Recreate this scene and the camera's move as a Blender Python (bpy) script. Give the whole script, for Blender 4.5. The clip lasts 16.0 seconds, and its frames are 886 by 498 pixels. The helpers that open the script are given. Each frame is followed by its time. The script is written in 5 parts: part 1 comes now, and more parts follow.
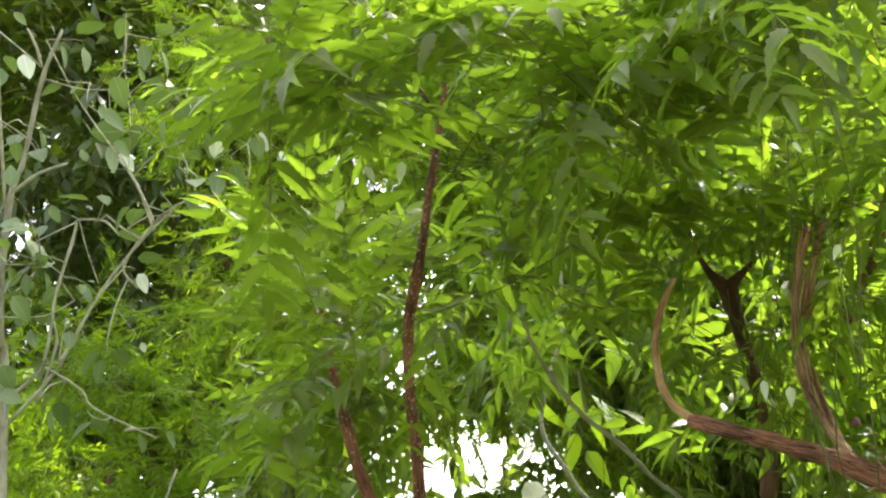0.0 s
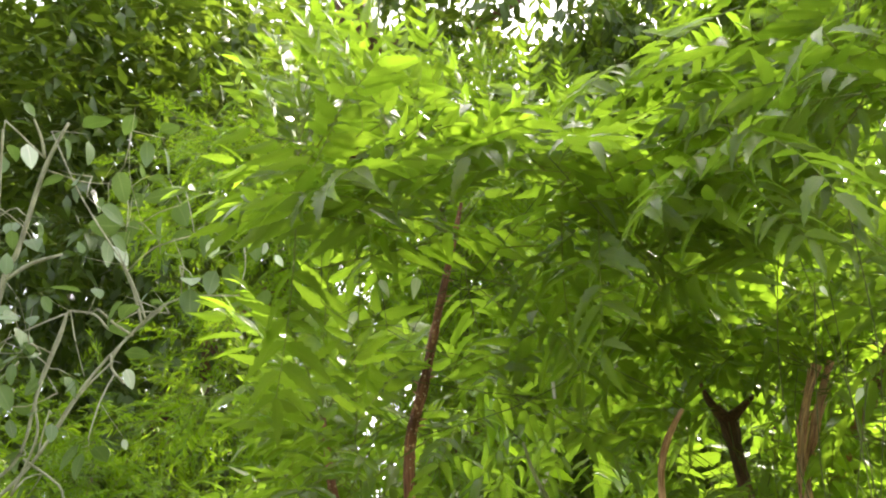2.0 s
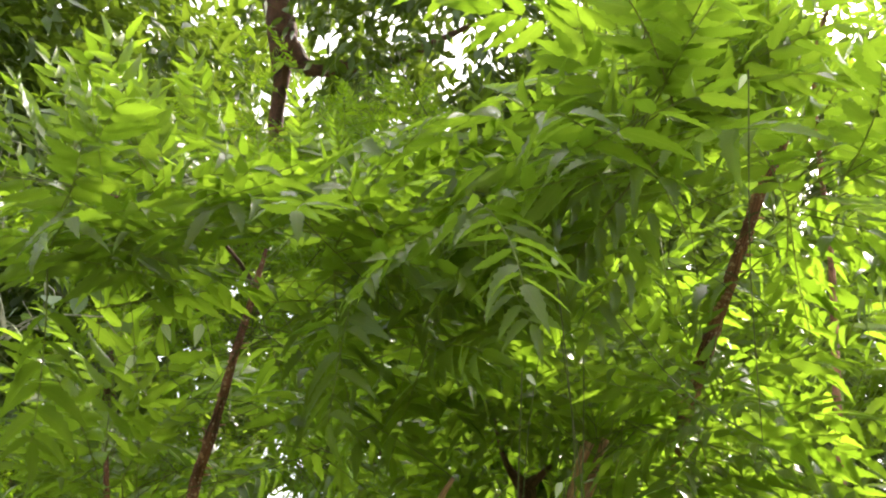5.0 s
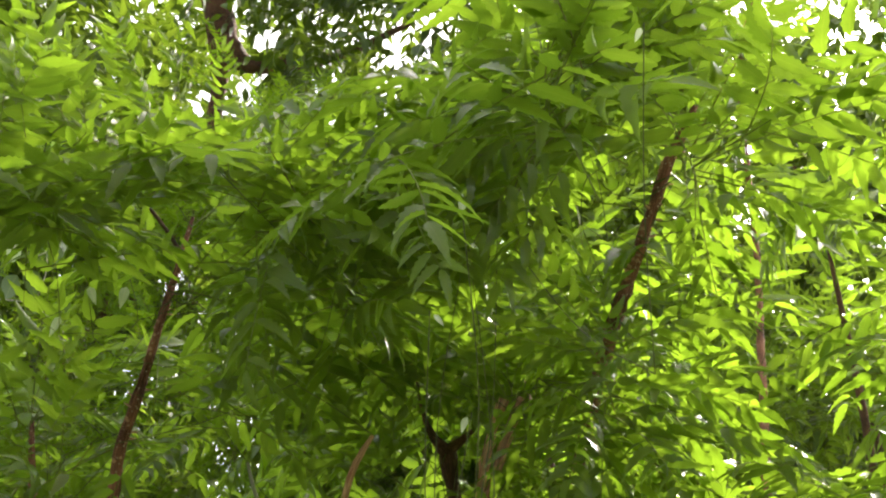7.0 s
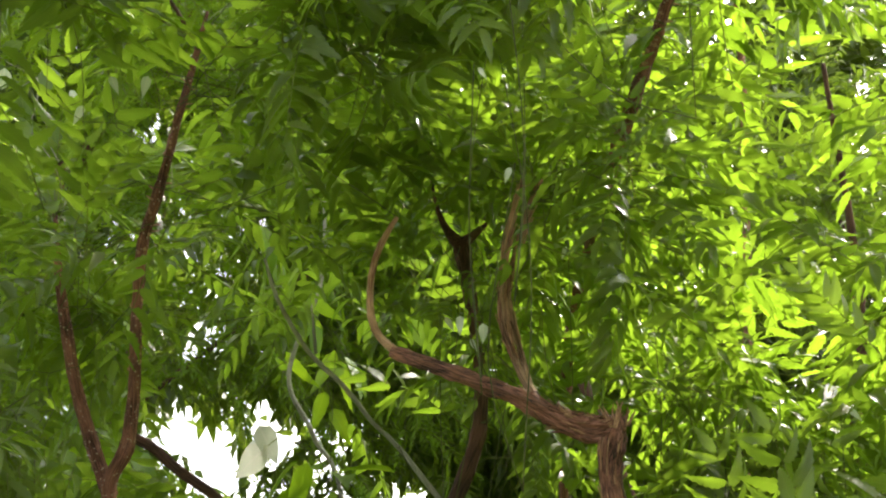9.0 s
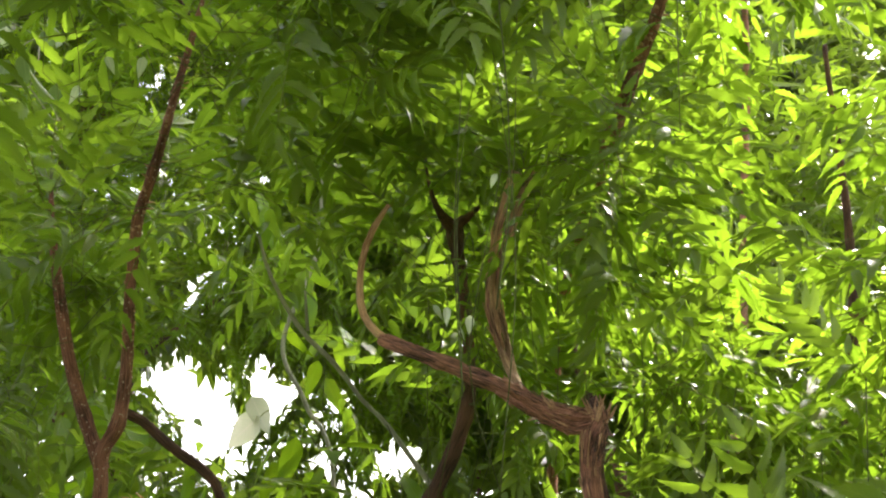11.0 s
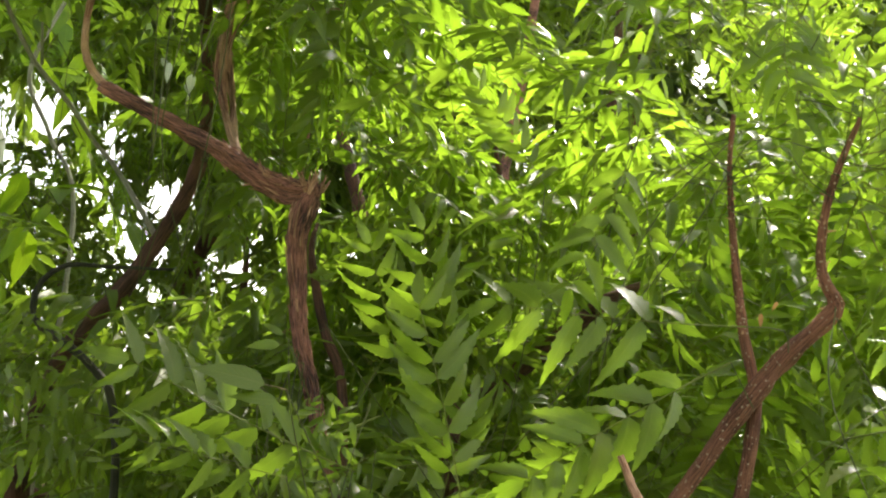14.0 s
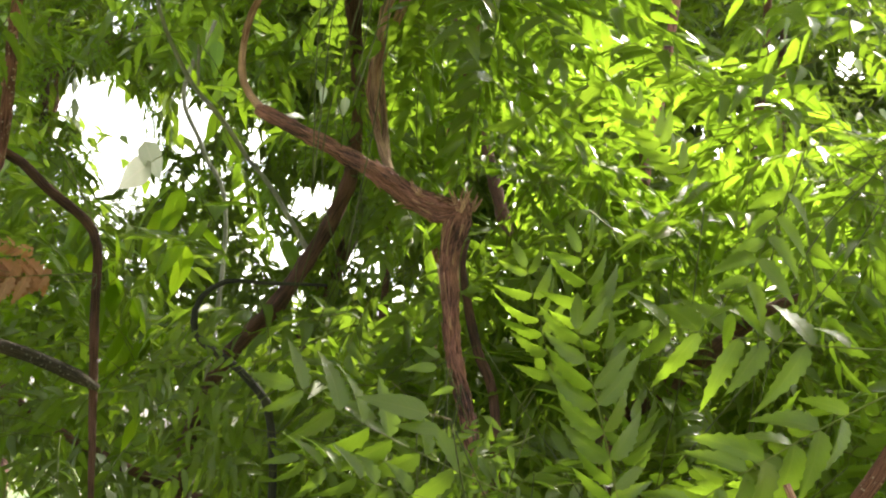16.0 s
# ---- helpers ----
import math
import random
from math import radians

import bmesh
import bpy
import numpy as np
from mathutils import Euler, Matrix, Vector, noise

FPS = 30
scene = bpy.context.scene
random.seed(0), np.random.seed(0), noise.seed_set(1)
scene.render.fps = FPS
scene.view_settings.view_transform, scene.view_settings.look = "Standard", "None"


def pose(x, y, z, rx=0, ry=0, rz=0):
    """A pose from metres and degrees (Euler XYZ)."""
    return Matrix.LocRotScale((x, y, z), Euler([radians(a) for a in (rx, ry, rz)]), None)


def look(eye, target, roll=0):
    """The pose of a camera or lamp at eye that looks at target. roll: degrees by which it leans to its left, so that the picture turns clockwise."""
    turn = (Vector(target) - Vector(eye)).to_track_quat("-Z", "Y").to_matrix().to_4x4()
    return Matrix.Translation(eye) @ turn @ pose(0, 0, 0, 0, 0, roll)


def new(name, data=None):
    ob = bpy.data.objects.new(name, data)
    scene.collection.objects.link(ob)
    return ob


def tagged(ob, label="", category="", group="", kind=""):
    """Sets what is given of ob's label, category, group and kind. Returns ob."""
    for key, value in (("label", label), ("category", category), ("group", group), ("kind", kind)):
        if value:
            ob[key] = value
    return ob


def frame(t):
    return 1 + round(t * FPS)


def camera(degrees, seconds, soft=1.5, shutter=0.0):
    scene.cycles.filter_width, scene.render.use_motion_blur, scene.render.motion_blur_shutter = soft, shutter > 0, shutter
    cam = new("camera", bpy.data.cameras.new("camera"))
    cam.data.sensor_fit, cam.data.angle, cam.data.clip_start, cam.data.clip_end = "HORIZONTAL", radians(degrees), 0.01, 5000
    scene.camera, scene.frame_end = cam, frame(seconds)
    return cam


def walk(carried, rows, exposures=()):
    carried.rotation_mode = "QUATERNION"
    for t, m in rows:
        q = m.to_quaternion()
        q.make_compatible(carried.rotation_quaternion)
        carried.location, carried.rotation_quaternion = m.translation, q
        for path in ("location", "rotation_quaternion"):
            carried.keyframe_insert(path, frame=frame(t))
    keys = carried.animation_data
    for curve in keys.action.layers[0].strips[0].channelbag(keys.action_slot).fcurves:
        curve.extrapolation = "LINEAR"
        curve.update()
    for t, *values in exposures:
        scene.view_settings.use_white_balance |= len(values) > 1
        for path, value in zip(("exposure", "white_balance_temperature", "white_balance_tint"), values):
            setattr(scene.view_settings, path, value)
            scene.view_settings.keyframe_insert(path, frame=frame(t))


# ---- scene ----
# The view across the picture is forty degrees; the path is a slow hand-held pan.
cam = camera(40.0, 16.0, soft=2.1)
PATH = [
    (0, look((-0.000, 0.000, 1.600), (-0.0000, 1.8271, 2.4135), -5.00)),
    (0.5, look((-0.042, 0.001, 1.593), (-0.0532, 1.8277, 2.4079), -4.27)),
    (1, look((-0.109, 0.008, 1.570), (-0.0959, 1.8129, 2.4316), -4.10)),
    (1.5, look((-0.098, 0.015, 1.604), (-0.0673, 1.7838, 2.5369), -3.78)),
    (2, look((-0.066, -0.024, 1.607), (-0.0098, 1.7237, 2.5775), -2.49)),
    (2.5, look((0.007, -0.014, 1.643), (0.0786, 1.7222, 2.6343), -1.11)),
    (3, look((0.077, -0.034, 1.681), (0.1774, 1.7030, 2.6668), -1.38)),
    (3.5, look((0.158, -0.009, 1.702), (0.2571, 1.7292, 2.6863), 0.30)),
    (3.7, look((0.182, -0.019, 1.737), (0.2834, 1.7317, 2.6993), 0.15)),
    (5.8, look((0.235, -0.024, 1.608), (0.3846, 1.6854, 2.6355), 0.99)),
    (6, look((0.262, -0.021, 1.598), (0.4252, 1.6858, 2.6271), 1.02)),
    (6.5, look((0.254, -0.030, 1.588), (0.4339, 1.6743, 2.6196), 0.92)),
    (7, look((0.245, -0.039, 1.580), (0.4563, 1.6722, 2.5939), -0.94)),
    (7.5, look((0.219, -0.021, 1.577), (0.4791, 1.7618, 2.4443), -2.21)),
    (8, look((0.189, -0.021, 1.502), (0.4662, 1.7845, 2.3158), -3.06)),
    (8.5, look((0.155, -0.012, 1.473), (0.4335, 1.7976, 2.2772), -2.70)),
    (8.7, look((0.157, -0.004, 1.454), (0.4313, 1.8025, 2.2664), -2.28)),
    (10.8, look((0.159, -0.040, 1.493), (0.4340, 1.7855, 2.2624), -1.52)),
    (11, look((0.175, -0.049, 1.504), (0.4455, 1.7912, 2.2401), -0.58)),
    (11.5, look((0.196, -0.064, 1.521), (0.4927, 1.8057, 2.1664), 1.64)),
    (12, look((0.243, -0.079, 1.511), (0.5909, 1.8267, 2.0077), 3.16)),
    (12.5, look((0.255, -0.079, 1.520), (0.6802, 1.8362, 1.9093), 4.32)),
    (13, look((0.269, -0.100, 1.547), (0.7245, 1.8150, 1.9037), 4.95)),
    (13.5, look((0.286, -0.108, 1.540), (0.8214, 1.7853, 1.8986), 4.57)),
    (14, look((0.299, -0.102, 1.537), (0.9062, 1.7704, 1.8884), 3.76)),
    (14.5, look((0.330, -0.140, 1.529), (1.0041, 1.7109, 1.8766), 1.94)),
    (15, look((0.326, -0.124, 1.524), (0.9943, 1.7319, 1.8556), 1.64)),
    (15.5, look((0.283, -0.096, 1.547), (0.8539, 1.7931, 1.8701), 2.91)),
    (16, look((0.268, -0.102, 1.569), (0.6655, 1.8310, 1.8965), 4.37)),
]
walk(cam, PATH, [(0.0, 2.83, 6900, 10), (2.5, 2.77, 6900, 10), (7.0, 2.2, 6900, 10), (11.0, 2.46, 6900, 10), (13.0, 2.46, 6900, 10), (14.8, 2.32, 6900, 10), (16.0, 2.54, 6900, 10)])

# ---- light: high sun ahead and to the right, hazy bright sky ----
SUN_AZ, SUN_EL = 45.0, 46.0
world = bpy.data.worlds.new("sky")
scene.world = world
world.use_nodes = True
wt = world.node_tree
sky = wt.nodes.new("ShaderNodeTexSky")
sky.sky_type, sky.sun_disc = "NISHITA", False
sky.sun_elevation, sky.sun_rotation = radians(SUN_EL), radians(SUN_AZ)
sky.air_density, sky.dust_density, sky.ozone_density = 1.0, 4.0, 1.0
haze = wt.nodes.new("ShaderNodeHueSaturation")
haze.inputs["Saturation"].default_value = 0.4
wt.links.new(sky.outputs[0], haze.inputs["Color"])
wt.links.new(haze.outputs[0], wt.nodes["Background"].inputs[0])
wt.nodes["Background"].inputs[1].default_value = 0.15
sun = new("sun", bpy.data.lights.new("sun", "SUN"))
sun.data.energy, sun.data.angle, sun.data.color = 2.8, radians(2.0), (1.0, 0.95, 0.86)
ce = math.cos(radians(SUN_EL))
SUN_DIR = Vector((math.sin(radians(SUN_AZ)) * ce, math.cos(radians(SUN_AZ)) * ce, math.sin(radians(SUN_EL))))
sun.matrix_world = look(SUN_DIR * 30, (0, 0, 0))

rng = np.random.default_rng(7)


# ---- materials ----
def material(name):
    m = bpy.data.materials.new(name)
    m.use_nodes = True
    return m, m.node_tree.nodes, m.node_tree.links, m.node_tree.nodes["Principled BSDF"]


def ramp(nodes, stops):
    r = nodes.new("ShaderNodeValToRGB")
    e = r.color_ramp.elements
    while len(e) < len(stops):
        e.new(0.5)
    for el, (p, c) in zip(e, stops):
        el.position, el.color = p, (*c, 1)
    return r


def leaf_material(name, dark, light, old, glow, through_share=0.45, rough=0.38, pieces=True):
    """Leaf blade: upper gloss, light coming through, paler midrib and side veins, tint by leaflet and by leaf."""
    m, n, l, b = material(name)
    geo, info = n.new("ShaderNodeNewGeometry"), n.new("ShaderNodeObjectInfo")
    tint = ramp(n, [(0.0, dark), (0.55, light), (0.93, light), (1.0, old)])
    add = n.new("ShaderNodeMath")
    add.operation = "ADD"
    frac = n.new("ShaderNodeMath")
    frac.operation = "FRACT"
    l.new(geo.outputs["Random Per Island"], add.inputs[0])
    l.new(info.outputs["Random"], add.inputs[1])
    l.new(add.outputs[0], frac.inputs[0])
    l.new(frac.outputs[0], tint.inputs[0])
    at = n.new("ShaderNodeAttribute")
    at.attribute_name = "blade"
    sep = n.new("ShaderNodeSeparateXYZ")
    l.new(at.outputs["Vector"], sep.inputs[0])
    rib = n.new("ShaderNodeMapRange")
    rib.inputs["From Min"].default_value, rib.inputs["From Max"].default_value = 0.0, 0.12
    rib.inputs["To Min"].default_value, rib.inputs["To Max"].default_value = 1.0, 0.0
    l.new(sep.outputs["Y"], rib.inputs["Value"])
    slant = n.new("ShaderNodeMath")
    slant.operation, slant.inputs[1].default_value = "MULTIPLY_ADD", -0.22
    l.new(sep.outputs["Y"], slant.inputs[0])
    l.new(sep.outputs["X"], slant.inputs[2])
    wave = n.new("ShaderNodeMath")
    wave.operation, wave.inputs[1].default_value = "MULTIPLY", 62.0
    l.new(slant.outputs[0], wave.inputs[0])
    sine = n.new("ShaderNodeMath")
    sine.operation = "SINE"
    l.new(wave.outputs[0], sine.inputs[0])
    vein = n.new("ShaderNodeMapRange")
    vein.inputs["From Min"].default_value, vein.inputs["From Max"].default_value = 0.6, 1.0
    vein.inputs["To Max"].default_value = 0.35
    l.new(sine.outputs[0], vein.inputs["Value"])
    lines = n.new("ShaderNodeMath")
    lines.operation = "MAXIMUM"
    l.new(rib.outputs[0], lines.inputs[0])
    l.new(vein.outputs[0], lines.inputs[1])
    pos = n.new("ShaderNodeNewGeometry")
    blotch = n.new("ShaderNodeTexNoise")
    blotch.inputs["Scale"].default_value, blotch.inputs["Detail"].default_value = 9.0, 4.0
    l.new(pos.outputs["Position"], blotch.inputs["Vector"])
    hsv = n.new("ShaderNodeHueSaturation")
    val = n.new("ShaderNodeMapRange")
    val.inputs["From Min"].default_value, val.inputs["From Max"].default_value = 0.3, 0.7
    val.inputs["To Min"].default_value, val.inputs["To Max"].default_value = 0.75, 1.25
    l.new(blotch.outputs["Fac"], val.inputs["Value"])
    l.new(val.outputs[0], hsv.inputs["Value"])
    l.new(tint.outputs[0], hsv.inputs["Color"])
    veined = n.new("ShaderNodeMix")
    veined.data_type = "RGBA"
    veined.inputs["B"].default_value = (light[0] * 2.0, light[1] * 1.6, light[2] * 2.0, 1)
    half = n.new("ShaderNodeMath")
    half.operation, half.inputs[1].default_value = "MULTIPLY", 0.5
    l.new(lines.outputs[0], half.inputs[0])
    l.new(half.outputs[0], veined.inputs["Factor"])
    l.new(hsv.outputs[0], veined.inputs["A"])
    l.new(veined.outputs["Result"], b.inputs["Base Color"])
    gloss = n.new("ShaderNodeMapRange")
    gloss.inputs["To Min"].default_value, gloss.inputs["To Max"].default_value = rough * 0.5, rough * 1.5
    l.new(geo.outputs["Random Per Island"], gloss.inputs["Value"])
    l.new(gloss.outputs[0], b.inputs["Roughness"])
    b.inputs["Specular IOR Level"].default_value = 0.42
    bump = n.new("ShaderNodeBump")
    bump.inputs["Strength"].default_value, bump.inputs["Distance"].default_value = 0.25, 0.002
    l.new(lines.outputs[0], bump.inputs["Height"])
    l.new(bump.outputs[0], b.inputs["Normal"])
    tr = n.new("ShaderNodeBsdfTranslucent")
    gm = n.new("ShaderNodeMix")
    gm.data_type = "RGBA"
    gm.inputs["A"].default_value = (*glow, 1)
    gm.inputs["B"].default_value = (glow[0] * 0.55, glow[1] * 0.62, glow[2] * 0.5, 1)
    l.new(frac.outputs[0], gm.inputs["Factor"])
    l.new(gm.outputs["Result"], tr.inputs["Color"])
    mix = n.new("ShaderNodeMixShader")
    mix.inputs[0].default_value = through_share
    l.new(b.outputs[0], mix.inputs[1])
    l.new(tr.outputs[0], mix.inputs[2])
    l.new(mix.outputs[0], n["Material Output"].inputs["Surface"])
    return m


def bark_material(name, dark, light, stretch=(300, 300, 26), rough=0.85, flecks=None):
    """Fibrous bark: long streaks along the limb, patches of wear, fine relief."""
    m, n, l, b = material(name)
    at = n.new("ShaderNodeAttribute")
    at.attribute_name = "blade"
    mp = n.new("ShaderNodeMapping")
    mp.inputs["Scale"].default_value = stretch
    l.new(at.outputs["Vector"], mp.inputs["Vector"])
    streak = n.new("ShaderNodeTexNoise")
    streak.inputs["Scale"].default_value, streak.inputs["Detail"].default_value = 1.0, 6.0
    streak.inputs["Roughness"].default_value = 0.65
    l.new(mp.outputs[0], streak.inputs["Vector"])
    geo = n.new("ShaderNodeNewGeometry")
    patch = n.new("ShaderNodeTexNoise")
    patch.inputs["Scale"].default_value, patch.inputs["Detail"].default_value = 14.0, 3.0
    l.new(geo.outputs["Position"], patch.inputs["Vector"])
    avg = n.new("ShaderNodeMix")
    avg.inputs["Factor"].default_value = 0.35
    l.new(streak.outputs["Fac"], avg.inputs["A"])
    l.new(patch.outputs["Fac"], avg.inputs["B"])
    mid = tuple((a + c) / 2 for a, c in zip(dark, light))
    r = ramp(n, [(0.42, dark), (0.5, mid), (0.59, light)])
    l.new(avg.outputs["Result"], r.inputs[0])
    colour = r.outputs[0]
    if flecks:
        dots = n.new("ShaderNodeTexVoronoi")
        dots.inputs["Scale"].default_value = 130.0
        l.new(geo.outputs["Position"], dots.inputs["Vector"])
        lim = n.new("ShaderNodeMapRange")
        lim.inputs["From Min"].default_value, lim.inputs["From Max"].default_value = 0.25, 0.13
        l.new(dots.outputs["Distance"], lim.inputs["Value"])
        fm = n.new("ShaderNodeMix")
        fm.data_type = "RGBA"
        fm.inputs["B"].default_value = (*flecks, 1)
        l.new(lim.outputs[0], fm.inputs["Factor"])
        l.new(colour, fm.inputs["A"])
        colour = fm.outputs["Result"]
    l.new(colour, b.inputs["Base Color"])
    b.inputs["Roughness"].default_value = rough
    bump = n.new("ShaderNodeBump")
    bump.inputs["Strength"].default_value, bump.inputs["Distance"].default_value = 0.9, 0.006
    l.new(streak.outputs["Fac"], bump.inputs["Height"])
    l.new(bump.outputs[0], b.inputs["Normal"])
    return m


LEAF = leaf_material("neem_leaf", (0.064, 0.090, 0.015), (0.114, 0.15, 0.024), (0.18, 0.20, 0.034), (0.308, 0.485, 0.031), 0.51, 0.32)
LEAF_FAR = leaf_material("far_leaf", (0.058, 0.090, 0.016), (0.106, 0.15, 0.027), (0.15, 0.17, 0.036), (0.31, 0.46, 0.036), 0.52, 0.4)
LEAF_DARK = leaf_material("dark_tree_leaf", (0.030, 0.052, 0.010), (0.060, 0.100, 0.016), (0.09, 0.12, 0.022), (0.19, 0.28, 0.020), 0.34, 0.38)
LEAF_GREY = leaf_material("grey_green_leaf", (0.08, 0.125, 0.045), (0.14, 0.20, 0.085), (0.20, 0.25, 0.12), (0.18, 0.28, 0.05), 0.35, 0.42)
LEAF_FERN = leaf_material("feathery_leaf", (0.08, 0.16, 0.006), (0.13, 0.23, 0.01), (0.17, 0.25, 0.02), (0.34, 0.53, 0.02), 0.5, 0.42)
# Near white: pale leaf backs, and glints put in as leaf colour
LEAF_WHITE = leaf_material("pale_back_and_glint_leaf", (0.58, 0.64, 0.52), (0.68, 0.73, 0.60), (0.70, 0.73, 0.60), (0.50, 0.58, 0.34), 0.4, 0.35)
STALK = leaf_material("leaf_stalk", (0.11, 0.14, 0.02), (0.16, 0.19, 0.03), (0.17, 0.12, 0.04), (0.24, 0.28, 0.03), 0.3, 0.5)
DRY = leaf_material("dry_leaf", (0.28, 0.125, 0.05), (0.48, 0.25, 0.11), (0.56, 0.34, 0.17), (0.50, 0.24, 0.08), 0.4, 0.7)
PALE = leaf_material("bleached_leaf", (0.55, 0.52, 0.45), (0.72, 0.69, 0.62), (0.74, 0.70, 0.62), (0.86, 0.82, 0.72), 0.8, 0.7)
BARK_RED = bark_material("red_brown_bark", (0.075, 0.024, 0.014), (0.45, 0.185, 0.115), flecks=(0.62, 0.44, 0.32))
BARK = bark_material("fibrous_bark", (0.024, 0.007, 0.005), (0.54, 0.23, 0.16), stretch=(190, 190, 45), rough=0.62)
BARK_TAN = bark_material("tan_bark", (0.28, 0.12, 0.065), (0.80, 0.48, 0.29), stretch=(240, 240, 40))
BARK_DARK = bark_material("dark_bark", (0.034, 0.014, 0.009), (0.20, 0.090, 0.056))
BARK_GREY = bark_material("grey_bark", (0.24, 0.23, 0.15), (0.54, 0.51, 0.37))
BARK_GREEN = bark_material("dark_green_bark", (0.016, 0.018, 0.010), (0.075, 0.072, 0.04))
BARK_WORN = bark_material("worn_bark", (0.11, 0.045, 0.026), (0.66, 0.40, 0.26))
BARK_LICHEN = bark_material("lichened_bark", (0.03, 0.021, 0.013), (0.14, 0.105, 0.065), flecks=(0.27, 0.25, 0.18))
TWIG = bark_material("green_twig", (0.06, 0.075, 0.016), (0.13, 0.14, 0.035))


# ---- meshes from arrays ----
def mesh_from(name, verts, tris, mats, index=None, blade=None):
    me = bpy.data.meshes.new(name)
    verts, tris = np.asarray(verts, np.float32), np.asarray(tris, np.int32)
    me.vertices.add(len(verts))
    me.vertices.foreach_set("co", verts.ravel())
    me.loops.add(tris.size)
    me.loops.foreach_set("vertex_index", tris.ravel())
    me.polygons.add(len(tris))
    me.polygons.foreach_set("loop_start", np.arange(0, tris.size, 3, dtype=np.int32))
    for m in mats:
        me.materials.append(m)
    if index is not None:
        me.polygons.foreach_set("material_index", np.asarray(index, np.int32))
    me.polygons.foreach_set("use_smooth", np.ones(len(tris), bool))
    if blade is not None:
        me.attributes.new("blade", "FLOAT_VECTOR", "POINT").data.foreach_set("vector", np.asarray(blade, np.float32).ravel())
    me.update(calc_edges=True)
    me.validate()
    return me


def part(name, mesh, parent, label="", kind="", m=None):
    ob = new(name, mesh)
    ob.parent = parent
    if m is not None:
        ob.matrix_basis = m
    return tagged(ob, label, "", "", kind)


def thing(name, place, label, category, group="", kind=""):
    ob = new(name)
    ob.empty_display_size = 0.1
    ob.location = place
    return tagged(ob, label, category, group, kind)


class Pile:
    """Collects pieces (verts, tris, material index, blade coordinates) for one mesh."""

    def __init__(self):
        self.v, self.t, self.i, self.b, self.n = [], [], [], [], 0

    def add(self, piece, m=None, off=None, scale=1.0):
        v, t, i, b = piece
        v = np.asarray(v, float)
        if m is not None:
            v = (v * scale) @ np.asarray(m).T
        if off is not None:
            v = v + np.asarray(off)
        self.v.append(v)
        self.t.append(np.asarray(t) + self.n)
        self.i.append(np.asarray(i))
        self.b.append(np.asarray(b))
        self.n += len(v)
        return self

    def piece(self):
        return np.concatenate(self.v), np.concatenate(self.t), np.concatenate(self.i), np.concatenate(self.b)

    def mesh(self, name, mats):
        v, t, i, b = self.piece()
        return mesh_from(name, v, t, mats, i, b)


# ---- limbs ----
def smooth_path(points, step):
    """Catmull-Rom through (x, y, z, radius)."""
    p = np.asarray(points, float)
    p = np.vstack([2 * p[0] - p[1], p, 2 * p[-1] - p[-2]])
    out = []
    for k in range(1, len(p) - 2):
        n = max(2, int(np.linalg.norm(p[k + 1, :3] - p[k, :3]) / step))
        for u in np.linspace(0, 1, n, endpoint=False):
            a, b, c, d = p[k - 1], p[k], p[k + 1], p[k + 2]
            out.append(0.5 * (2 * b + (c - a) * u + (2 * a - 5 * b + 4 * c - d) * u * u + (3 * b - a - 3 * c + d) * u ** 3))
    out.append(p[-2])
    out = np.array(out)
    out[:, 3] = np.maximum(out[:, 3], 0.0006)
    return out


def tube(points, sides=10, step=0.02, rough=0.0, knots=0.0, seed=0):
    """A limb swept along the points, with uneven girth and knots, closed at both ends."""
    q = smooth_path(points, step)
    c, r = q[:, :3], q[:, 3]
    tan = np.gradient(c, axis=0)
    tan /= np.linalg.norm(tan, axis=1)[:, None] + 1e-9
    side = np.cross(tan[0], (0.31, 0.87, 0.12))
    along = np.r_[0, np.cumsum(np.linalg.norm(np.diff(c, axis=0), axis=1))]
    v, b = [], []
    for k in range(len(c)):
        side = side - tan[k] * (side @ tan[k])
        side /= np.linalg.norm(side)
        up = np.cross(tan[k], side)
        for s in range(sides):
            a = 2 * math.pi * s / sides
            w = Vector((math.cos(a) * 1.3 + seed, math.sin(a) * 1.3, along[k] * 9 / (1 + 20 * r[k])))
            g = 1 + rough * (noise.noise(w * 2.2) - 0.1) + 0.6 * rough * noise.noise(Vector((w.x * 5, w.y * 5, along[k] * 60 + seed)))
            g += knots * max(0.0, noise.noise(Vector((seed, along[k] * 28, 3))) - 0.15)
            v.append(c[k] + (math.cos(a) * side + math.sin(a) * up) * r[k] * g)
            b.append((math.cos(a) * r[k] * 3 + seed, math.sin(a) * r[k] * 3, along[k]))
    t = []
    for k in range(len(c) - 1):
        for s in range(sides):
            a, d = k * sides + s, k * sides + (s + 1) % sides
            t += [(a, d, d + sides), (a, d + sides, a + sides)]
    for base, flip, k in ((0, True, 0), ((len(c) - 1) * sides, False, -1)):
        v.append(c[k])
        b.append((seed, 0, along[k]))
        for s in range(sides):
            e = (base + s, base + (s + 1) % sides, len(v) - 1)
            t.append(e[::-1] if flip else e)
    return np.array(v), np.array(t), np.zeros(len(t), int), np.array(b)


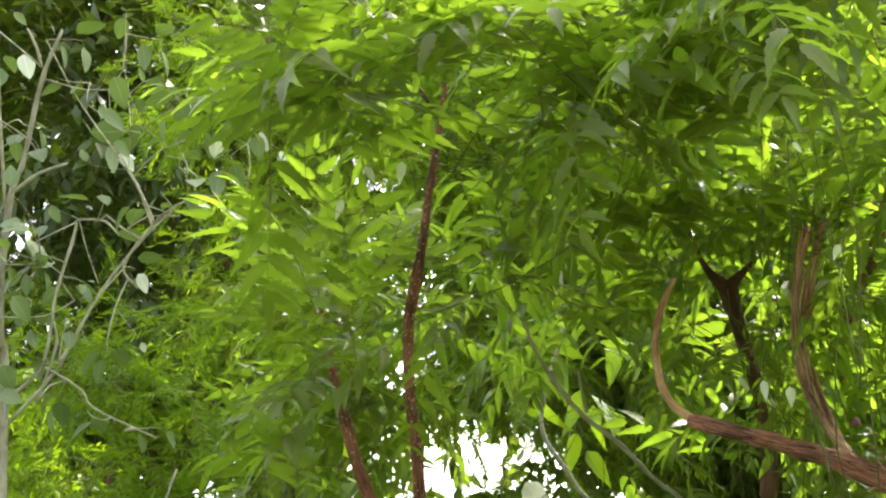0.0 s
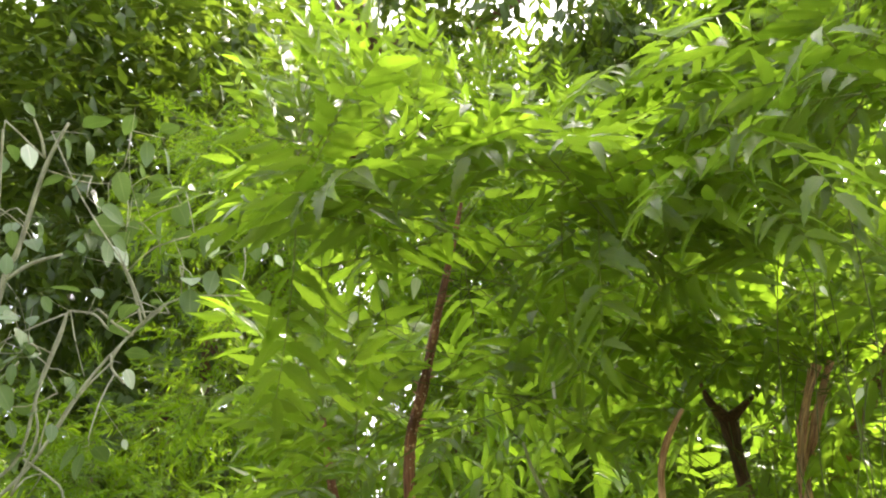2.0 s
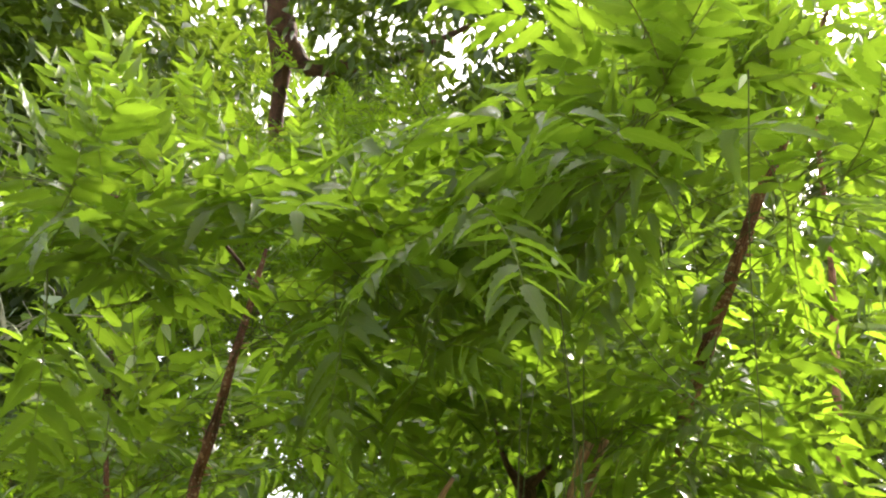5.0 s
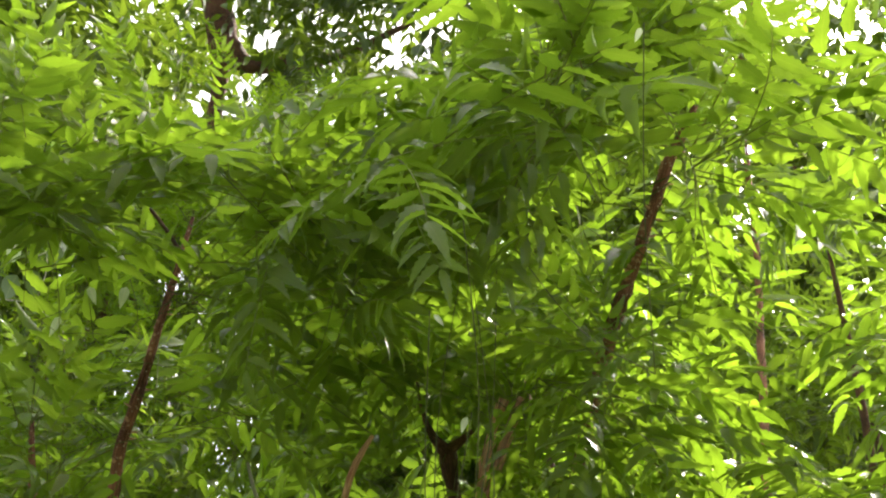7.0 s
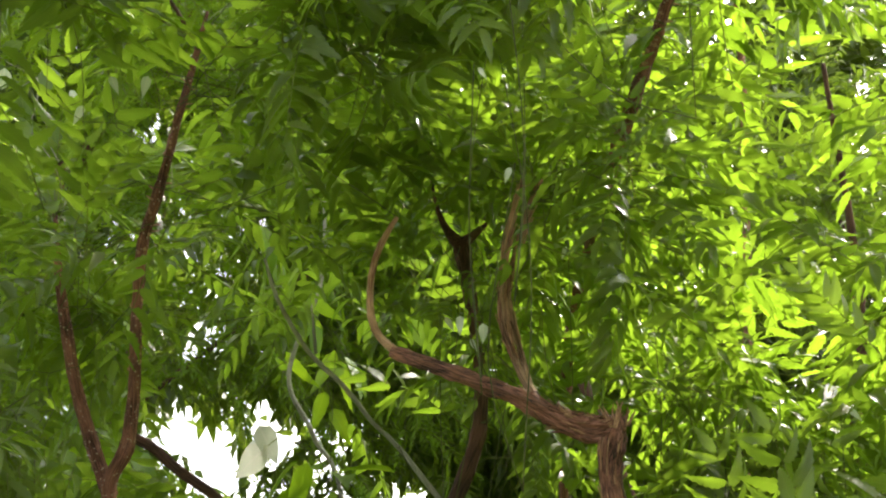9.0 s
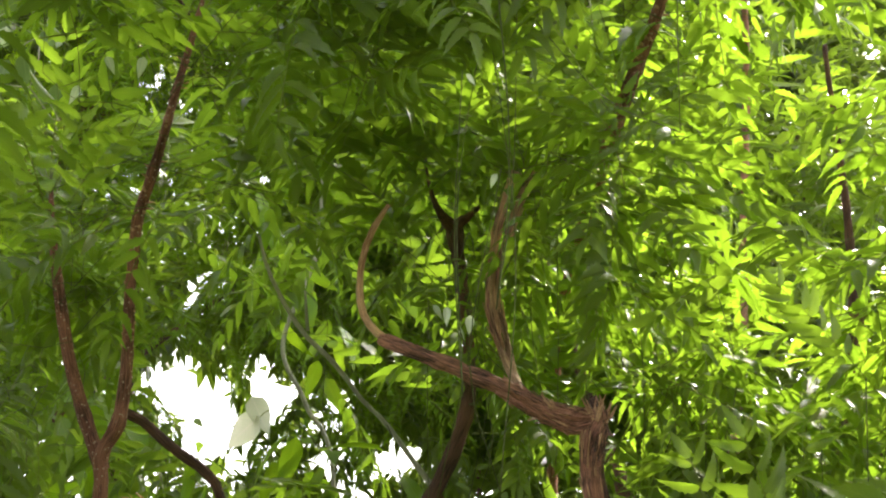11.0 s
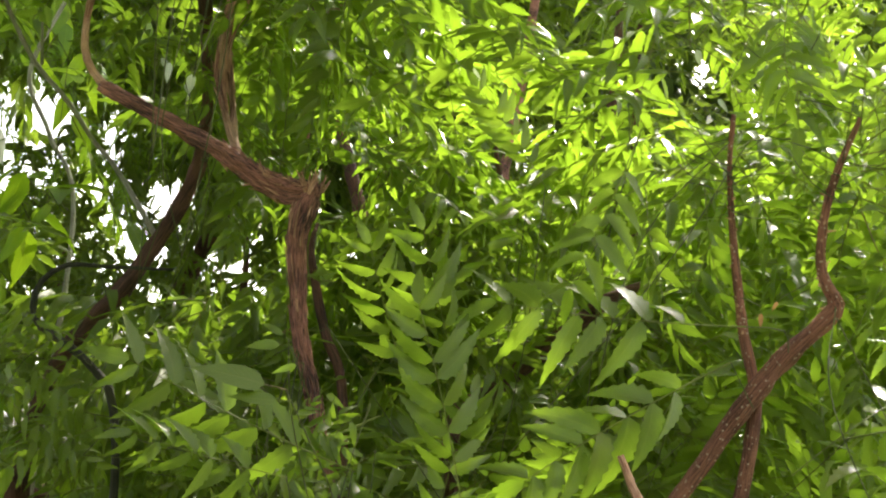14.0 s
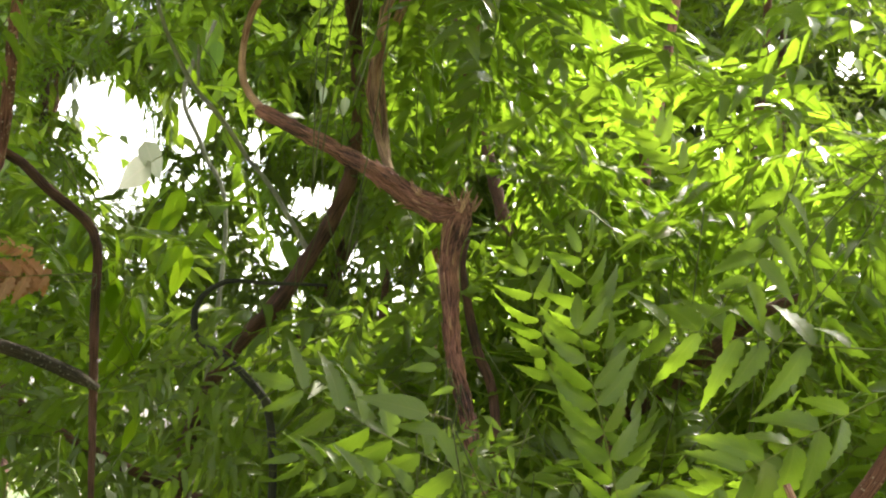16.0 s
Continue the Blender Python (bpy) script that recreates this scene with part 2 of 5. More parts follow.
# ---- leaves ----
def leaflet(length, width, stations, fold=0.25, droop=0.2, curve=0.1, saw=0.0, lean=0.0, round_tip=False):
    """One blade along +x, folded at the midrib, pointed, toothed where saw > 0; lean makes its halves unequal."""
    s = np.linspace(0, 1, stations + 1)
    shape = (np.sin(np.pi * s ** 0.75)) ** 0.75 if round_tip else (s ** 0.52) * (1 - s) ** 1.2 * 2.2
    x, z = length * s * (1 - 0.12 * droop * s), -droop * length * s ** 2
    y = curve * length * s ** 2
    v = [(x[k], y[k], z[k]) for k in range(stations + 1)]
    b = [(s[k], 0, 0) for k in range(stations + 1)]
    t = []
    for sign in (1, -1):
        first = len(v)
        for k in range(1, stations):
            w = width / 2 * shape[k] * (1 + sign * lean * (1 - s[k]))
            if saw:
                w *= 1 + saw * (1 if k % 2 else -1)
            v.append((x[k] + saw * length * 0.12 * (k % 2), y[k] + sign * w, z[k] + fold * w))
            b.append((s[k], 1, 0))
        e = [0] + list(range(first, first + stations - 1)) + [stations]
        for k in range(stations):
            q = [(k, k + 1, e[k + 1]), (k, e[k + 1], e[k])]
            for tri in q:
                if len(set(tri)) == 3:
                    t.append(tri if sign < 0 else tri[::-1])
    return np.array(v), np.array(t), np.zeros(len(t), int), np.array(b)


def turn(rx=0, ry=0, rz=0):
    return np.array(Euler((radians(rx), radians(ry), radians(rz))).to_matrix())


def stalk(points, radius, thin=0.5):
    p = np.asarray(points, float)
    v, t, b = [], [], []
    for k, c in enumerate(p):
        r = radius * (1 - (1 - thin) * k / (len(p) - 1))
        for a in (0.5, 2.6, 4.7):
            v.append(c + (0, r * math.cos(a), r * math.sin(a)))
            b.append((0.5, 0.5, 0))
    for k in range(len(p) - 1):
        for s in range(3):
            a, d = 3 * k + s, 3 * k + (s + 1) % 3
            t += [(a, d, d + 3), (a, d + 3, a + 3)]
    return np.array(v), np.array(t), np.ones(len(t), int), np.array(b)


def compound_leaf(seed, pairs=6, length=0.26, blade=0.068, stations=5, saw=0.0, arch=0.18, width=0.34, flat=0.0, apart=False):
    """Pinnate leaf along +x: thin stalk, opposite drooping leaflets and one at the end."""
    g = np.random.default_rng(seed)
    pile = Pile()
    us = np.linspace(0, 1, 7)
    bow = g.uniform(-0.12, 0.12)

    def at(u):
        return np.array((length * u * (1 - 0.3 * arch * u), bow * length * u * u, -arch * length * u * u))

    pile.add(stalk([at(u) for u in us], 0.0014))
    for k in range(pairs):
        u = 0.26 + 0.70 * k / (pairs - 1)
        for sign in (1, -1):
            if g.random() < 0.05:
                continue
            size = blade * (0.72 + 0.55 * math.sin(math.pi * (0.18 + 0.68 * k / (pairs - 1)))) * g.uniform(0.86, 1.1)
            lf = leaflet(size, size * width * g.uniform(0.9, 1.15), stations, g.uniform(0.05, 0.6), g.uniform(0.05, 0.5),
                         -sign * g.uniform(0.04, 0.34), saw, sign * 0.28)
            droop = g.uniform(0, 55) * (1 - flat)
            m = turn(0, 0, sign * g.uniform(48, 72)) @ turn(sign * g.uniform(-55, 25), droop, 0)
            pile.add(lf, m, at(min(1, u + g.uniform(-0.025, 0.025))))
    lf = leaflet(blade * g.uniform(0.9, 1.1), blade * width, stations, 0.2, 0.3, g.uniform(-0.1, 0.1), saw)
    pile.add(lf, turn(g.uniform(-20, 20), g.uniform(10, 35), g.uniform(-12, 12)), at(1))
    return pile if apart else pile.piece()


def simple_leaf(seed, length=0.085, stations=5, width=0.66, round_tip=True):
    g = np.random.default_rng(seed)
    pile = Pile()
    pile.add(stalk([(0, 0, 0), (0.012, 0, -0.002), (0.024, 0, -0.006)], 0.0013))
    lf = leaflet(length, length * width * g.uniform(0.85, 1.1), stations, g.uniform(0.0, 0.3), g.uniform(0.05, 0.35), g.uniform(-0.1, 0.1), 0, 0, round_tip)
    pile.add(lf, turn(0, g.uniform(0, 25), 0), (0.023, 0, -0.005))
    return pile.piece()


NEAR_LEAVES = [compound_leaf(100 + k, 6 + k % 3, 0.28 + 0.02 * (k % 4), 0.067, 13, 0.15, 0.06 + 0.05 * (k % 5), 0.32, 0.5) for k in range(14)]
MID_LEAVES = [compound_leaf(200 + k, 5 + k % 3, 0.24 + 0.02 * (k % 4), 0.068, 4, 0, 0.1 + 0.07 * (k % 5)) for k in range(10)]
FAR_LEAVES = [compound_leaf(300 + k, 5, 0.26, 0.075, 3, 0, 0.1 + 0.08 * (k % 5), 0.36) for k in range(8)]
FERN_LEAVES = [compound_leaf(400 + k, 11, 0.22, 0.034, 3, 0, 0.2 + 0.06 * (k % 4), 0.26, 0.6) for k in range(6)]
ROUND_LEAVES = [simple_leaf(500 + k) for k in range(8)]
BROAD_LEAVES = [simple_leaf(600 + k, 0.10, 3, 0.5, False) for k in range(8)]
VINE_LEAVES = [simple_leaf(700 + k, 0.15, 8, 0.46, False) for k in range(6)]


def frame_of(axis, up):
    x = np.asarray(axis, float)
    x = x / np.linalg.norm(x)
    z = np.asarray(up, float)
    z = z - x * (z @ x)
    z /= np.linalg.norm(z) + 1e-9
    return np.stack([x, np.cross(z, x), z], 1)


# The open side of the thicket, where one stands, and the clear lines to the bare limbs and to the sky.
OPEN_SIDE = np.array((0.20, -0.05, 1.58))
BARE = []
GAPS = [(-5.2, 14.3, 0.6), (-4.4, 14.6, 0.65), (-3.8, 13.8, 0.6), (-0.7, 15.0, 0.4), (0.4, 14.2, 0.45), (-0.4, 13.8, 0.4), (-4.4, 18.7, 0.4), (-2.3, 12.4, 0.6), (-3.4, 11.1, 0.3),
        (-6.6, 36.4, 0.3), (-5.9, 37.1, 0.3), (-5.2, 36.6, 0.28), (-4.5, 37.7, 0.35), (-3.9, 37.1, 0.25), (-3.5, 38.4, 0.3), (-3.4, 39.5, 0.35), (-2.5, 39.9, 0.25), (-1.7, 39.2, 0.2), (-5.4, 38.3, 0.2), (-7.2, 37.3, 0.2), (-2.8, 38.1, 0.2), (-0.8, 39.5, 0.2), (-8.8, 37.9, 0.2), (10.0, 6.9, 0.35), (8.0, 7.2, 0.3), (11.4, 7.6, 0.3), (30.8, 18.7, 0.3), (39.8, 19.7, 0.45),
        (33.0, 16.6, 0.4), (-22.0, 24.6, 0.5), (2.4, 11.0, 0.3), (5.3, 11.0, 0.45), (4.4, 8.7, 0.5), (6.4, 11.3, 0.4), (3.1, 13.8, 0.3), (-6.1, 15.0, 0.3), (23.0, 14.0, 0.25), (16.0, 8.5, 0.25), (19.0, 11.0, 0.2), (-3.8, 12.4, 0.3), (1.9, 12.3, 0.3), (3.1, 9.6, 0.3), (7.8, 8.8, 0.3), (9.4, 8.3, 0.3), (11.8, 8.0, 0.3), (-1.7, 10.9, 0.25),
        (5.3, 8.6, 0.3), (15.1, 12.4, 0.25), (16.2, 12.2, 0.25), (0.2, 11.6, 0.25), (-2.8, 13.5, 0.6)]
gap_dirs = np.array([(math.sin(radians(a)) * math.cos(radians(e)), math.cos(radians(a)) * math.cos(radians(e)), math.sin(radians(e))) for a, e, _ in GAPS])
gap_cos = np.cos(np.radians([r for _, _, r in GAPS]))


def in_gap(points):
    d = np.asarray(points) - OPEN_SIDE
    d /= np.linalg.norm(d, axis=1)[:, None]
    return bool(((d @ gap_dirs.T) > gap_cos).any())


def past_edge(points):
    """Beyond the ragged edge of the near thicket: to the left of it and above it stand only farther trees."""
    d = np.asarray(points)[::4] - OPEN_SIDE
    az = np.degrees(np.arctan2(d[:, 0], d[:, 1]))
    el = np.degrees(np.arctan2(d[:, 2], np.hypot(d[:, 0], d[:, 1])))
    top = np.interp(az, (-21.5, -18.5, -15.5, -14, -12.5, -10, -7, -4, -1.8, 2, 5, 8, 12), (35.0, 37.7, 40.5, 40.8, 39.6, 39.8, 39.0, 39.2, 38.0, 38.5, 38.5, 41.0, 60.0))
    return bool(((az < np.interp(el, (10, 20, 28, 34), (-17.0, -18.5, -20.5, -21.5))) | (el > top)).any())


def hides_bare(points, margin=0.35):
    """Whether leaf points stand before a bare limb for someone on the open side, stepping a little to and fro."""
    for eye in ((0.0, 0.0, 1.6), (0.2, -0.05, 1.58), (0.3, -0.11, 1.53)):
        d, w = np.asarray(points) - eye, bare[:, :3] - eye
        dist, far = np.linalg.norm(d, axis=1), np.linalg.norm(w, axis=1)
        near = ((d / dist[:, None]) @ (w / far[:, None]).T > np.cos(bare[:, 3] / far + radians(margin))[None, :]) & (dist[:, None] < far[None, :] + 0.03)
        if near.any():
            return True
    return False


def keep_bare(points, upto=1.0):
    """Notes a limb that stands free of leaves on the open side."""
    q = smooth_path(points, 0.03)
    BARE.extend(q[: max(2, int(len(q) * upto))].tolist())


class Tree:
    """A tree with limbs given by hand, sprays of leaves grown on to them, and everything parented to one Empty."""

    def __init__(self, name, base, label, bark, leaves, mats, category="tree", lod_leaves=None, group=""):
        self.ob = thing(name, base, label, category, group)
        self.base, self.bark, self.leaves, self.mats = np.array(base, float), bark, leaves, mats
        self.nodes, self.twigs, self.placed, self.edged, self.wood = [], Pile(), [], False, True
        self.seed = len(bpy.data.objects)

    def limb(self, name, points, sides=10, rough=0.18, knots=0.25, bark=None, bare=True, label="", step=0.02):
        self.seed += 1.7
        v, t, i, b = tube(points, sides, step, rough, knots, self.seed)
        me = mesh_from(name, v - self.base, t, [bark or self.bark], i, b)
        part(name, me, self.ob, label)
        for p in smooth_path(points, 0.06):
            self.nodes.append(p)
        if bare:
            keep_bare(points)

    def twig(self, a, b, r0, r1, sag=0.0):
        mid = (np.asarray(a) + b) / 2 + rng.normal(0, 0.12, 3) * np.linalg.norm(np.asarray(b) - a) * 0.5 + (0, 0, -sag)
        v, t, i, bl = tube([(*a, r0), (*mid, (r0 + r1) / 2), (*b, r1)], 5, 0.05, 0.1, 0.0, self.seed + len(self.twigs.v))
        self.twigs.add((v - self.base, t, i, bl))

    def spray(self, anchor, way, count=6, length=0.30, scale=1.0, droop=0.5, free=0.5, size=0.0007):
        """A twig from the nearest wood to the anchor and on along the way, with leaves turning round it."""
        anchor, way = np.asarray(anchor, float), np.asarray(way, float)
        way = way / np.linalg.norm(way)
        tip = anchor + way * length
        spots = []
        for k in range(count):
            u = (k + 0.6) / count
            p = anchor + way * length * u ** 0.8 + rng.normal(0, 0.006, 3)
            a = k * 2.4 + rng.uniform(-0.4, 0.4)
            f = frame_of(way, (0.1, 0.2, 1))
            radial = f[:, 1] * math.cos(a) + f[:, 2] * math.sin(a)
            open_ = math.radians(rng.uniform(45, 85) * (1 - 0.5 * u))
            axis = way * math.cos(open_) + radial * math.sin(open_) + np.array((0, 0, -droop * rng.uniform(0.3, 1.0)))
            upv = np.array((0, 0, 1.0)) + rng.normal(0, 0.28, 3) + 0.3 * way
            m = frame_of(axis, upv) @ turn(rng.uniform(-25, 25), 0, 0)
            n = int(rng.integers(len(self.leaves)))
            sc = scale * rng.uniform(0.75, 1.12)
            pts = (self.leaves[n][0][::3] * sc) @ m.T + p
            if ((rng.random() < 0.92 or not self.wood) and in_gap(pts)) or (self.edged and past_edge(pts)) or (rng.random() > free and hides_bare(pts)):
                continue
            spots.append((n, m, p, sc))
        if len(spots) < 2:
            return
        self.placed += spots
        if not self.wood:
            return
        nodes = np.array(self.nodes)
        d = np.linalg.norm(nodes[:, :3] - anchor, axis=1) + 0.25 * np.maximum(0, nodes[:, 2] - anchor[2])
        steps = np.linspace(0.1, 0.95, 9)[:, None]
        ranked = np.argsort(d)[:40:4]
        near = nodes[ranked[0]]
        for k in ranked:
            if not hides_bare(nodes[k, :3] * (1 - steps) + anchor * steps, 0.1):
                near = nodes[k]
                break
        r0 = min(size * 1.4, near[3] * 0.8)
        self.twig(near[:3], anchor, r0, size)
        self.twig(anchor, tip, size, 0.0008)
        for u in (0.5, 1.0):
            self.nodes.append(np.array((*(near[:3] * (1 - u) + anchor * u), size)))

    def rosette(self, tip, count, scale=1.1, low=-20, high=78, drop=0.14, lean=(0, 0), free=0.03):
        """Leaves set spirally round the end of a shoot: the young ones upright, the old ones arching out and down."""
        tip = np.asarray(tip, float)
        for k in range(count):
            u, a = (k + 0.5) / count, k * 2.39996 + rng.uniform(-0.25, 0.25)
            el = radians(high + (low - high) * u ** 0.8 + rng.normal(0, 7))
            out = np.array((math.cos(a), math.sin(a), 0.0))
            axis = out * math.cos(el) + np.array((lean[0], lean[1], math.sin(el)))
            upv = np.array((0, 0, math.cos(el))) - out * math.sin(el) + rng.normal(0, 0.2, 3)
            m = frame_of(axis, upv) @ turn(rng.uniform(-28, 28), 0, 0)
            n = int(rng.integers(len(self.leaves)))
            sc, p = scale * (0.72 + 0.4 * u ** 0.5) * rng.uniform(0.88, 1.1), tip - np.array((0, 0, drop * u))
            pts = (self.leaves[n][0][::3] * sc) @ m.T + p
            if in_gap(pts) or (self.edged and past_edge(pts)) or (rng.random() > free and hides_bare(pts)):
                continue
            self.placed.append((n, m, p, sc))

    def crown(self, centre, radii, sprays, lift=0.35, shell=0.35, flat_way=None, **kw):
        """Sprays spread through an ellipsoid, those nearest to the wood first, pointing outwards."""
        c, r = np.asarray(centre, float), np.asarray(radii, float)
        spots = []
        while len(spots) < sprays:
            p = rng.uniform(-1, 1, 3)
            if shell < np.linalg.norm(p) <= 1:
                spots.append(p)
        nodes = np.array(self.nodes)[:, :3]
        if self.wood:
            spots.sort(key=lambda p: np.linalg.norm(nodes - (c + p * r), axis=1).min())
        for p in spots:
            way = p / r.mean() * r + rng.normal(0, 0.35, 3) + (0, 0, lift)
            if flat_way is not None:
                way = way * 0.5 + np.asarray(flat_way)
            self.spray(c + p * r, way, **kw)

    def sheet(self, centre, across, along, sprays, thick=0.06, **kw):
        """A thin layer of sprays spread out to face the sun."""
        side = np.array((SUN_DIR.y, -SUN_DIR.x, 0.0))
        side /= np.linalg.norm(side)
        sun_way = np.array(SUN_DIR)
        slope = np.cross(side, sun_way)
        slope *= np.sign(slope[2])
        for k in range(sprays):
            r, a = math.sqrt((k + 0.5) / sprays), k * 2.39996 + rng.uniform(-0.3, 0.3)
            p = np.asarray(centre) + side * across * r * math.cos(a) + slope * along * r * math.sin(a) + sun_way * rng.normal(0, thick)
            w = rng.uniform(0, 2 * math.pi)
            self.spray(p, side * math.cos(w) + slope * math.sin(w) + sun_way * rng.normal(0, 0.15), **kw)

    def finish(self, singles=0, twig_bark=None):
        """The leaves nearest to the open side as pieces of their own, the rest in one mesh."""
        if self.twigs.v:
            part("twig_mass", self.twigs.mesh("twig_mass", [twig_bark or TWIG]), self.ob, "thin green-brown leafy twigs", "stuff")
        self.placed.sort(key=lambda s: np.linalg.norm(s[2] - OPEN_SIDE))
        shared = {}
        for n, m, p, sc in self.placed[:singles]:
            if n not in shared:
                v, t, i, b = self.leaves[n]
                shared[n] = mesh_from("leaf", v, t, self.mats, i, b)
            mm = Matrix(m.tolist()).to_4x4()
            mm.translation = Vector((p - self.base).tolist())
            part("leaf", shared[n], self.ob, m=mm @ Matrix.Diagonal((sc, sc, sc, 1)))
        rest = Pile()
        for n, m, p, sc in self.placed[singles:]:
            rest.add(self.leaves[n], m, p - self.base, sc)
        if rest.v:
            part("foliage", rest.mesh("foliage", self.mats), self.ob, "", "stuff")


# ---- ground ----
def grass_soil():
    m, n, l, b = material("earth_and_grass")
    geo = n.new("ShaderNodeNewGeometry")
    a, c = n.new("ShaderNodeTexNoise"), n.new("ShaderNodeTexNoise")
    a.inputs["Scale"].default_value, c.inputs["Scale"].default_value = 0.9, 40.0
    c.inputs["Detail"].default_value = 8.0
    for t in (a, c):
        l.new(geo.outputs["Position"], t.inputs["Vector"])
    mx = n.new("ShaderNodeMix")
    l.new(a.outputs["Fac"], mx.inputs["A"])
    l.new(c.outputs["Fac"], mx.inputs["B"])
    r = ramp(n, [(0.38, (0.12, 0.085, 0.05)), (0.5, (0.09, 0.11, 0.035)), (0.62, (0.06, 0.12, 0.025))])
    l.new(mx.outputs["Result"], r.inputs[0])
    l.new(r.outputs[0], b.inputs["Base Color"])
    b.inputs["Roughness"].default_value = 0.95
    bump = n.new("ShaderNodeBump")
    bump.inputs["Distance"].default_value = 0.03
    l.new(c.outputs["Fac"], bump.inputs["Height"])
    l.new(bump.outputs[0], b.inputs["Normal"])
    return m


bm = bmesh.new()
bmesh.ops.create_grid(bm, x_segments=60, y_segments=60, size=1.0)
for vtx in bm.verts:
    r_ = vtx.co.xy.length
    k_ = 12 + 1500 * max(0.0, r_ - 0.35) ** 2
    vtx.co.xy = vtx.co.xy * k_
    vtx.co.z = 0.05 * noise.noise(vtx.co * 0.6) if r_ < 0.6 else 0.0
me = bpy.data.meshes.new("ground")
bm.to_mesh(me)
bm.free()
me.materials.append(grass_soil())
tagged(new("ground", me), "earth ground with patches of low grass", "ground", "", "structure")

# ---- the near trees ----
slim = Tree("neem_tree", (-0.09, 2.13, -0.02), "slender red-brown forked young neem tree with drooping green leaves", BARK_RED, NEAR_LEAVES, [LEAF, STALK], group="neem trees")
slim.limb("trunk", [(-0.09, 2.13, -0.05, 0.034), (-0.095, 2.12, 0.9, 0.0260), (-0.10, 2.11, 1.6, 0.0125), (-0.104, 2.10, 1.88, 0.0118), (-0.108, 2.09, 1.95, 0.0130), (-0.084, 2.078, 2.003, 0.0123), (-0.075, 2.06, 2.10, 0.0108),
    (-0.078, 2.03, 2.26, 0.0096), (-0.070, 1.995, 2.36, 0.0099), (-0.045, 1.955, 2.44, 0.0090), (-0.015, 1.905, 2.56, 0.0073), (0.01, 1.868, 2.655, 0.0060), (0.03, 1.83, 2.73, 0.0034)], 12, 0.24, 0.6, step=0.012)
slim.limb("limb", [(-0.108, 2.115, 1.93, 0.014), (-0.146, 2.115, 2.021, 0.0125), (-0.179, 2.085, 2.124, 0.0115), (-0.201, 2.049, 2.227, 0.0104), (-0.214, 2.02, 2.3, 0.0073), (-0.225, 1.99, 2.40, 0.004)], 9, 0.14, 0.3, BARK_RED, bare=False)
keep_bare([(-0.12, 2.115, 1.96, 0.0125), (-0.179, 2.085, 2.124, 0.0115), (-0.198, 2.055, 2.2, 0.0104)])
slim.limb("limb", [(-0.088, 2.09, 2.03, 0.009), (-0.045, 2.098, 2.013, 0.0092), (0.002, 2.11, 1.975, 0.0094), (0.069, 2.126, 1.93, 0.0094), (0.097, 2.136, 1.884, 0.0092), (0.105, 2.151, 1.776, 0.0084), (0.117, 2.163, 1.65, 0.008), (0.14, 2.18, 1.4, 0.005)], 9, 0.14, 0.2, BARK_DARK, label="dark thin branch bent downwards")
slim.limb("limb", [(-0.10, 2.11, 1.70, 0.014), (-0.04, 2.12, 1.69, 0.0125), (0.03, 2.125, 1.672, 0.0120), (0.09, 2.13, 1.65, 0.0118), (0.13, 2.133, 1.632, 0.006)], 9, 0.25, 0.6, BARK_LICHEN, label="dark mottled broken side branch")

old = Tree("neem_tree", (0.72, 1.75, -0.02), "pollarded neem tree with fibrous peeling bark and a knobbly stump", BARK, NEAR_LEAVES, [LEAF, STALK], group="neem trees")
old.limb("trunk", [(0.78, 1.75, -0.05, 0.06), (0.77, 1.73, 0.8, 0.035), (0.745, 1.71, 1.35, 0.015), (0.727, 1.71, 1.513, 0.0105), (0.70, 1.715, 1.62, 0.0108), (0.671, 1.713, 1.713, 0.0113), (0.657, 1.706, 1.797, 0.0115), (0.648, 1.694, 1.87, 0.0140), (0.655, 1.684, 1.915, 0.0180), (0.667, 1.676, 1.948, 0.009)], 28, 0.46, 0.3, bare=False, step=0.007)
keep_bare([(0.692, 1.715, 1.645, 0.0142), (0.671, 1.713, 1.713, 0.0148), (0.657, 1.706, 1.797, 0.0150), (0.648, 1.694, 1.87, 0.0175), (0.655, 1.684, 1.93, 0.020)])
old.limb("limb", [(0.664, 1.684, 1.936, 0.014), (0.632, 1.694, 1.932, 0.0190), (0.60, 1.699, 1.942, 0.0168), (0.57, 1.701, 1.957, 0.0148), (0.515, 1.705, 1.987, 0.0128), (0.424, 1.725, 2.031, 0.0118), (0.358, 1.75, 2.063, 0.0112), (0.340, 1.757, 2.072, 0.0085)], 28, 0.40, 0.4, label="thick arm with shredded bark", step=0.007)
old.limb("limb", [(0.352, 1.752, 2.066, 0.0078), (0.325, 1.77, 2.098, 0.0068), (0.31, 1.772, 2.135, 0.0061), (0.31, 1.765, 2.20, 0.0058), (0.325, 1.752, 2.25, 0.0055), (0.350, 1.735, 2.29, 0.0033)], 9, 0.14, 0.1, BARK_TAN, label="bare curled tip of the arm")
old.limb("limb", [(0.552, 1.705, 1.975, 0.0068), (0.528, 1.735, 2.05, 0.0060), (0.511, 1.735, 2.122, 0.0050), (0.514, 1.715, 2.203, 0.0050), (0.527, 1.69, 2.274, 0.0050), (0.548, 1.668, 2.328, 0.0041)], 12, 0.30, 0.4, BARK_WORN, step=0.012)
old.limb("limb", [(0.545, 1.71, 1.985, 0.0062), (0.538, 1.75, 2.081, 0.0054), (0.523, 1.745, 2.159, 0.0047), (0.541, 1.725, 2.236, 0.0051), (0.558, 1.70, 2.295, 0.0051), (0.575, 1.68, 2.339, 0.0037)], 12, 0.30, 0.4, BARK_WORN, step=0.012)
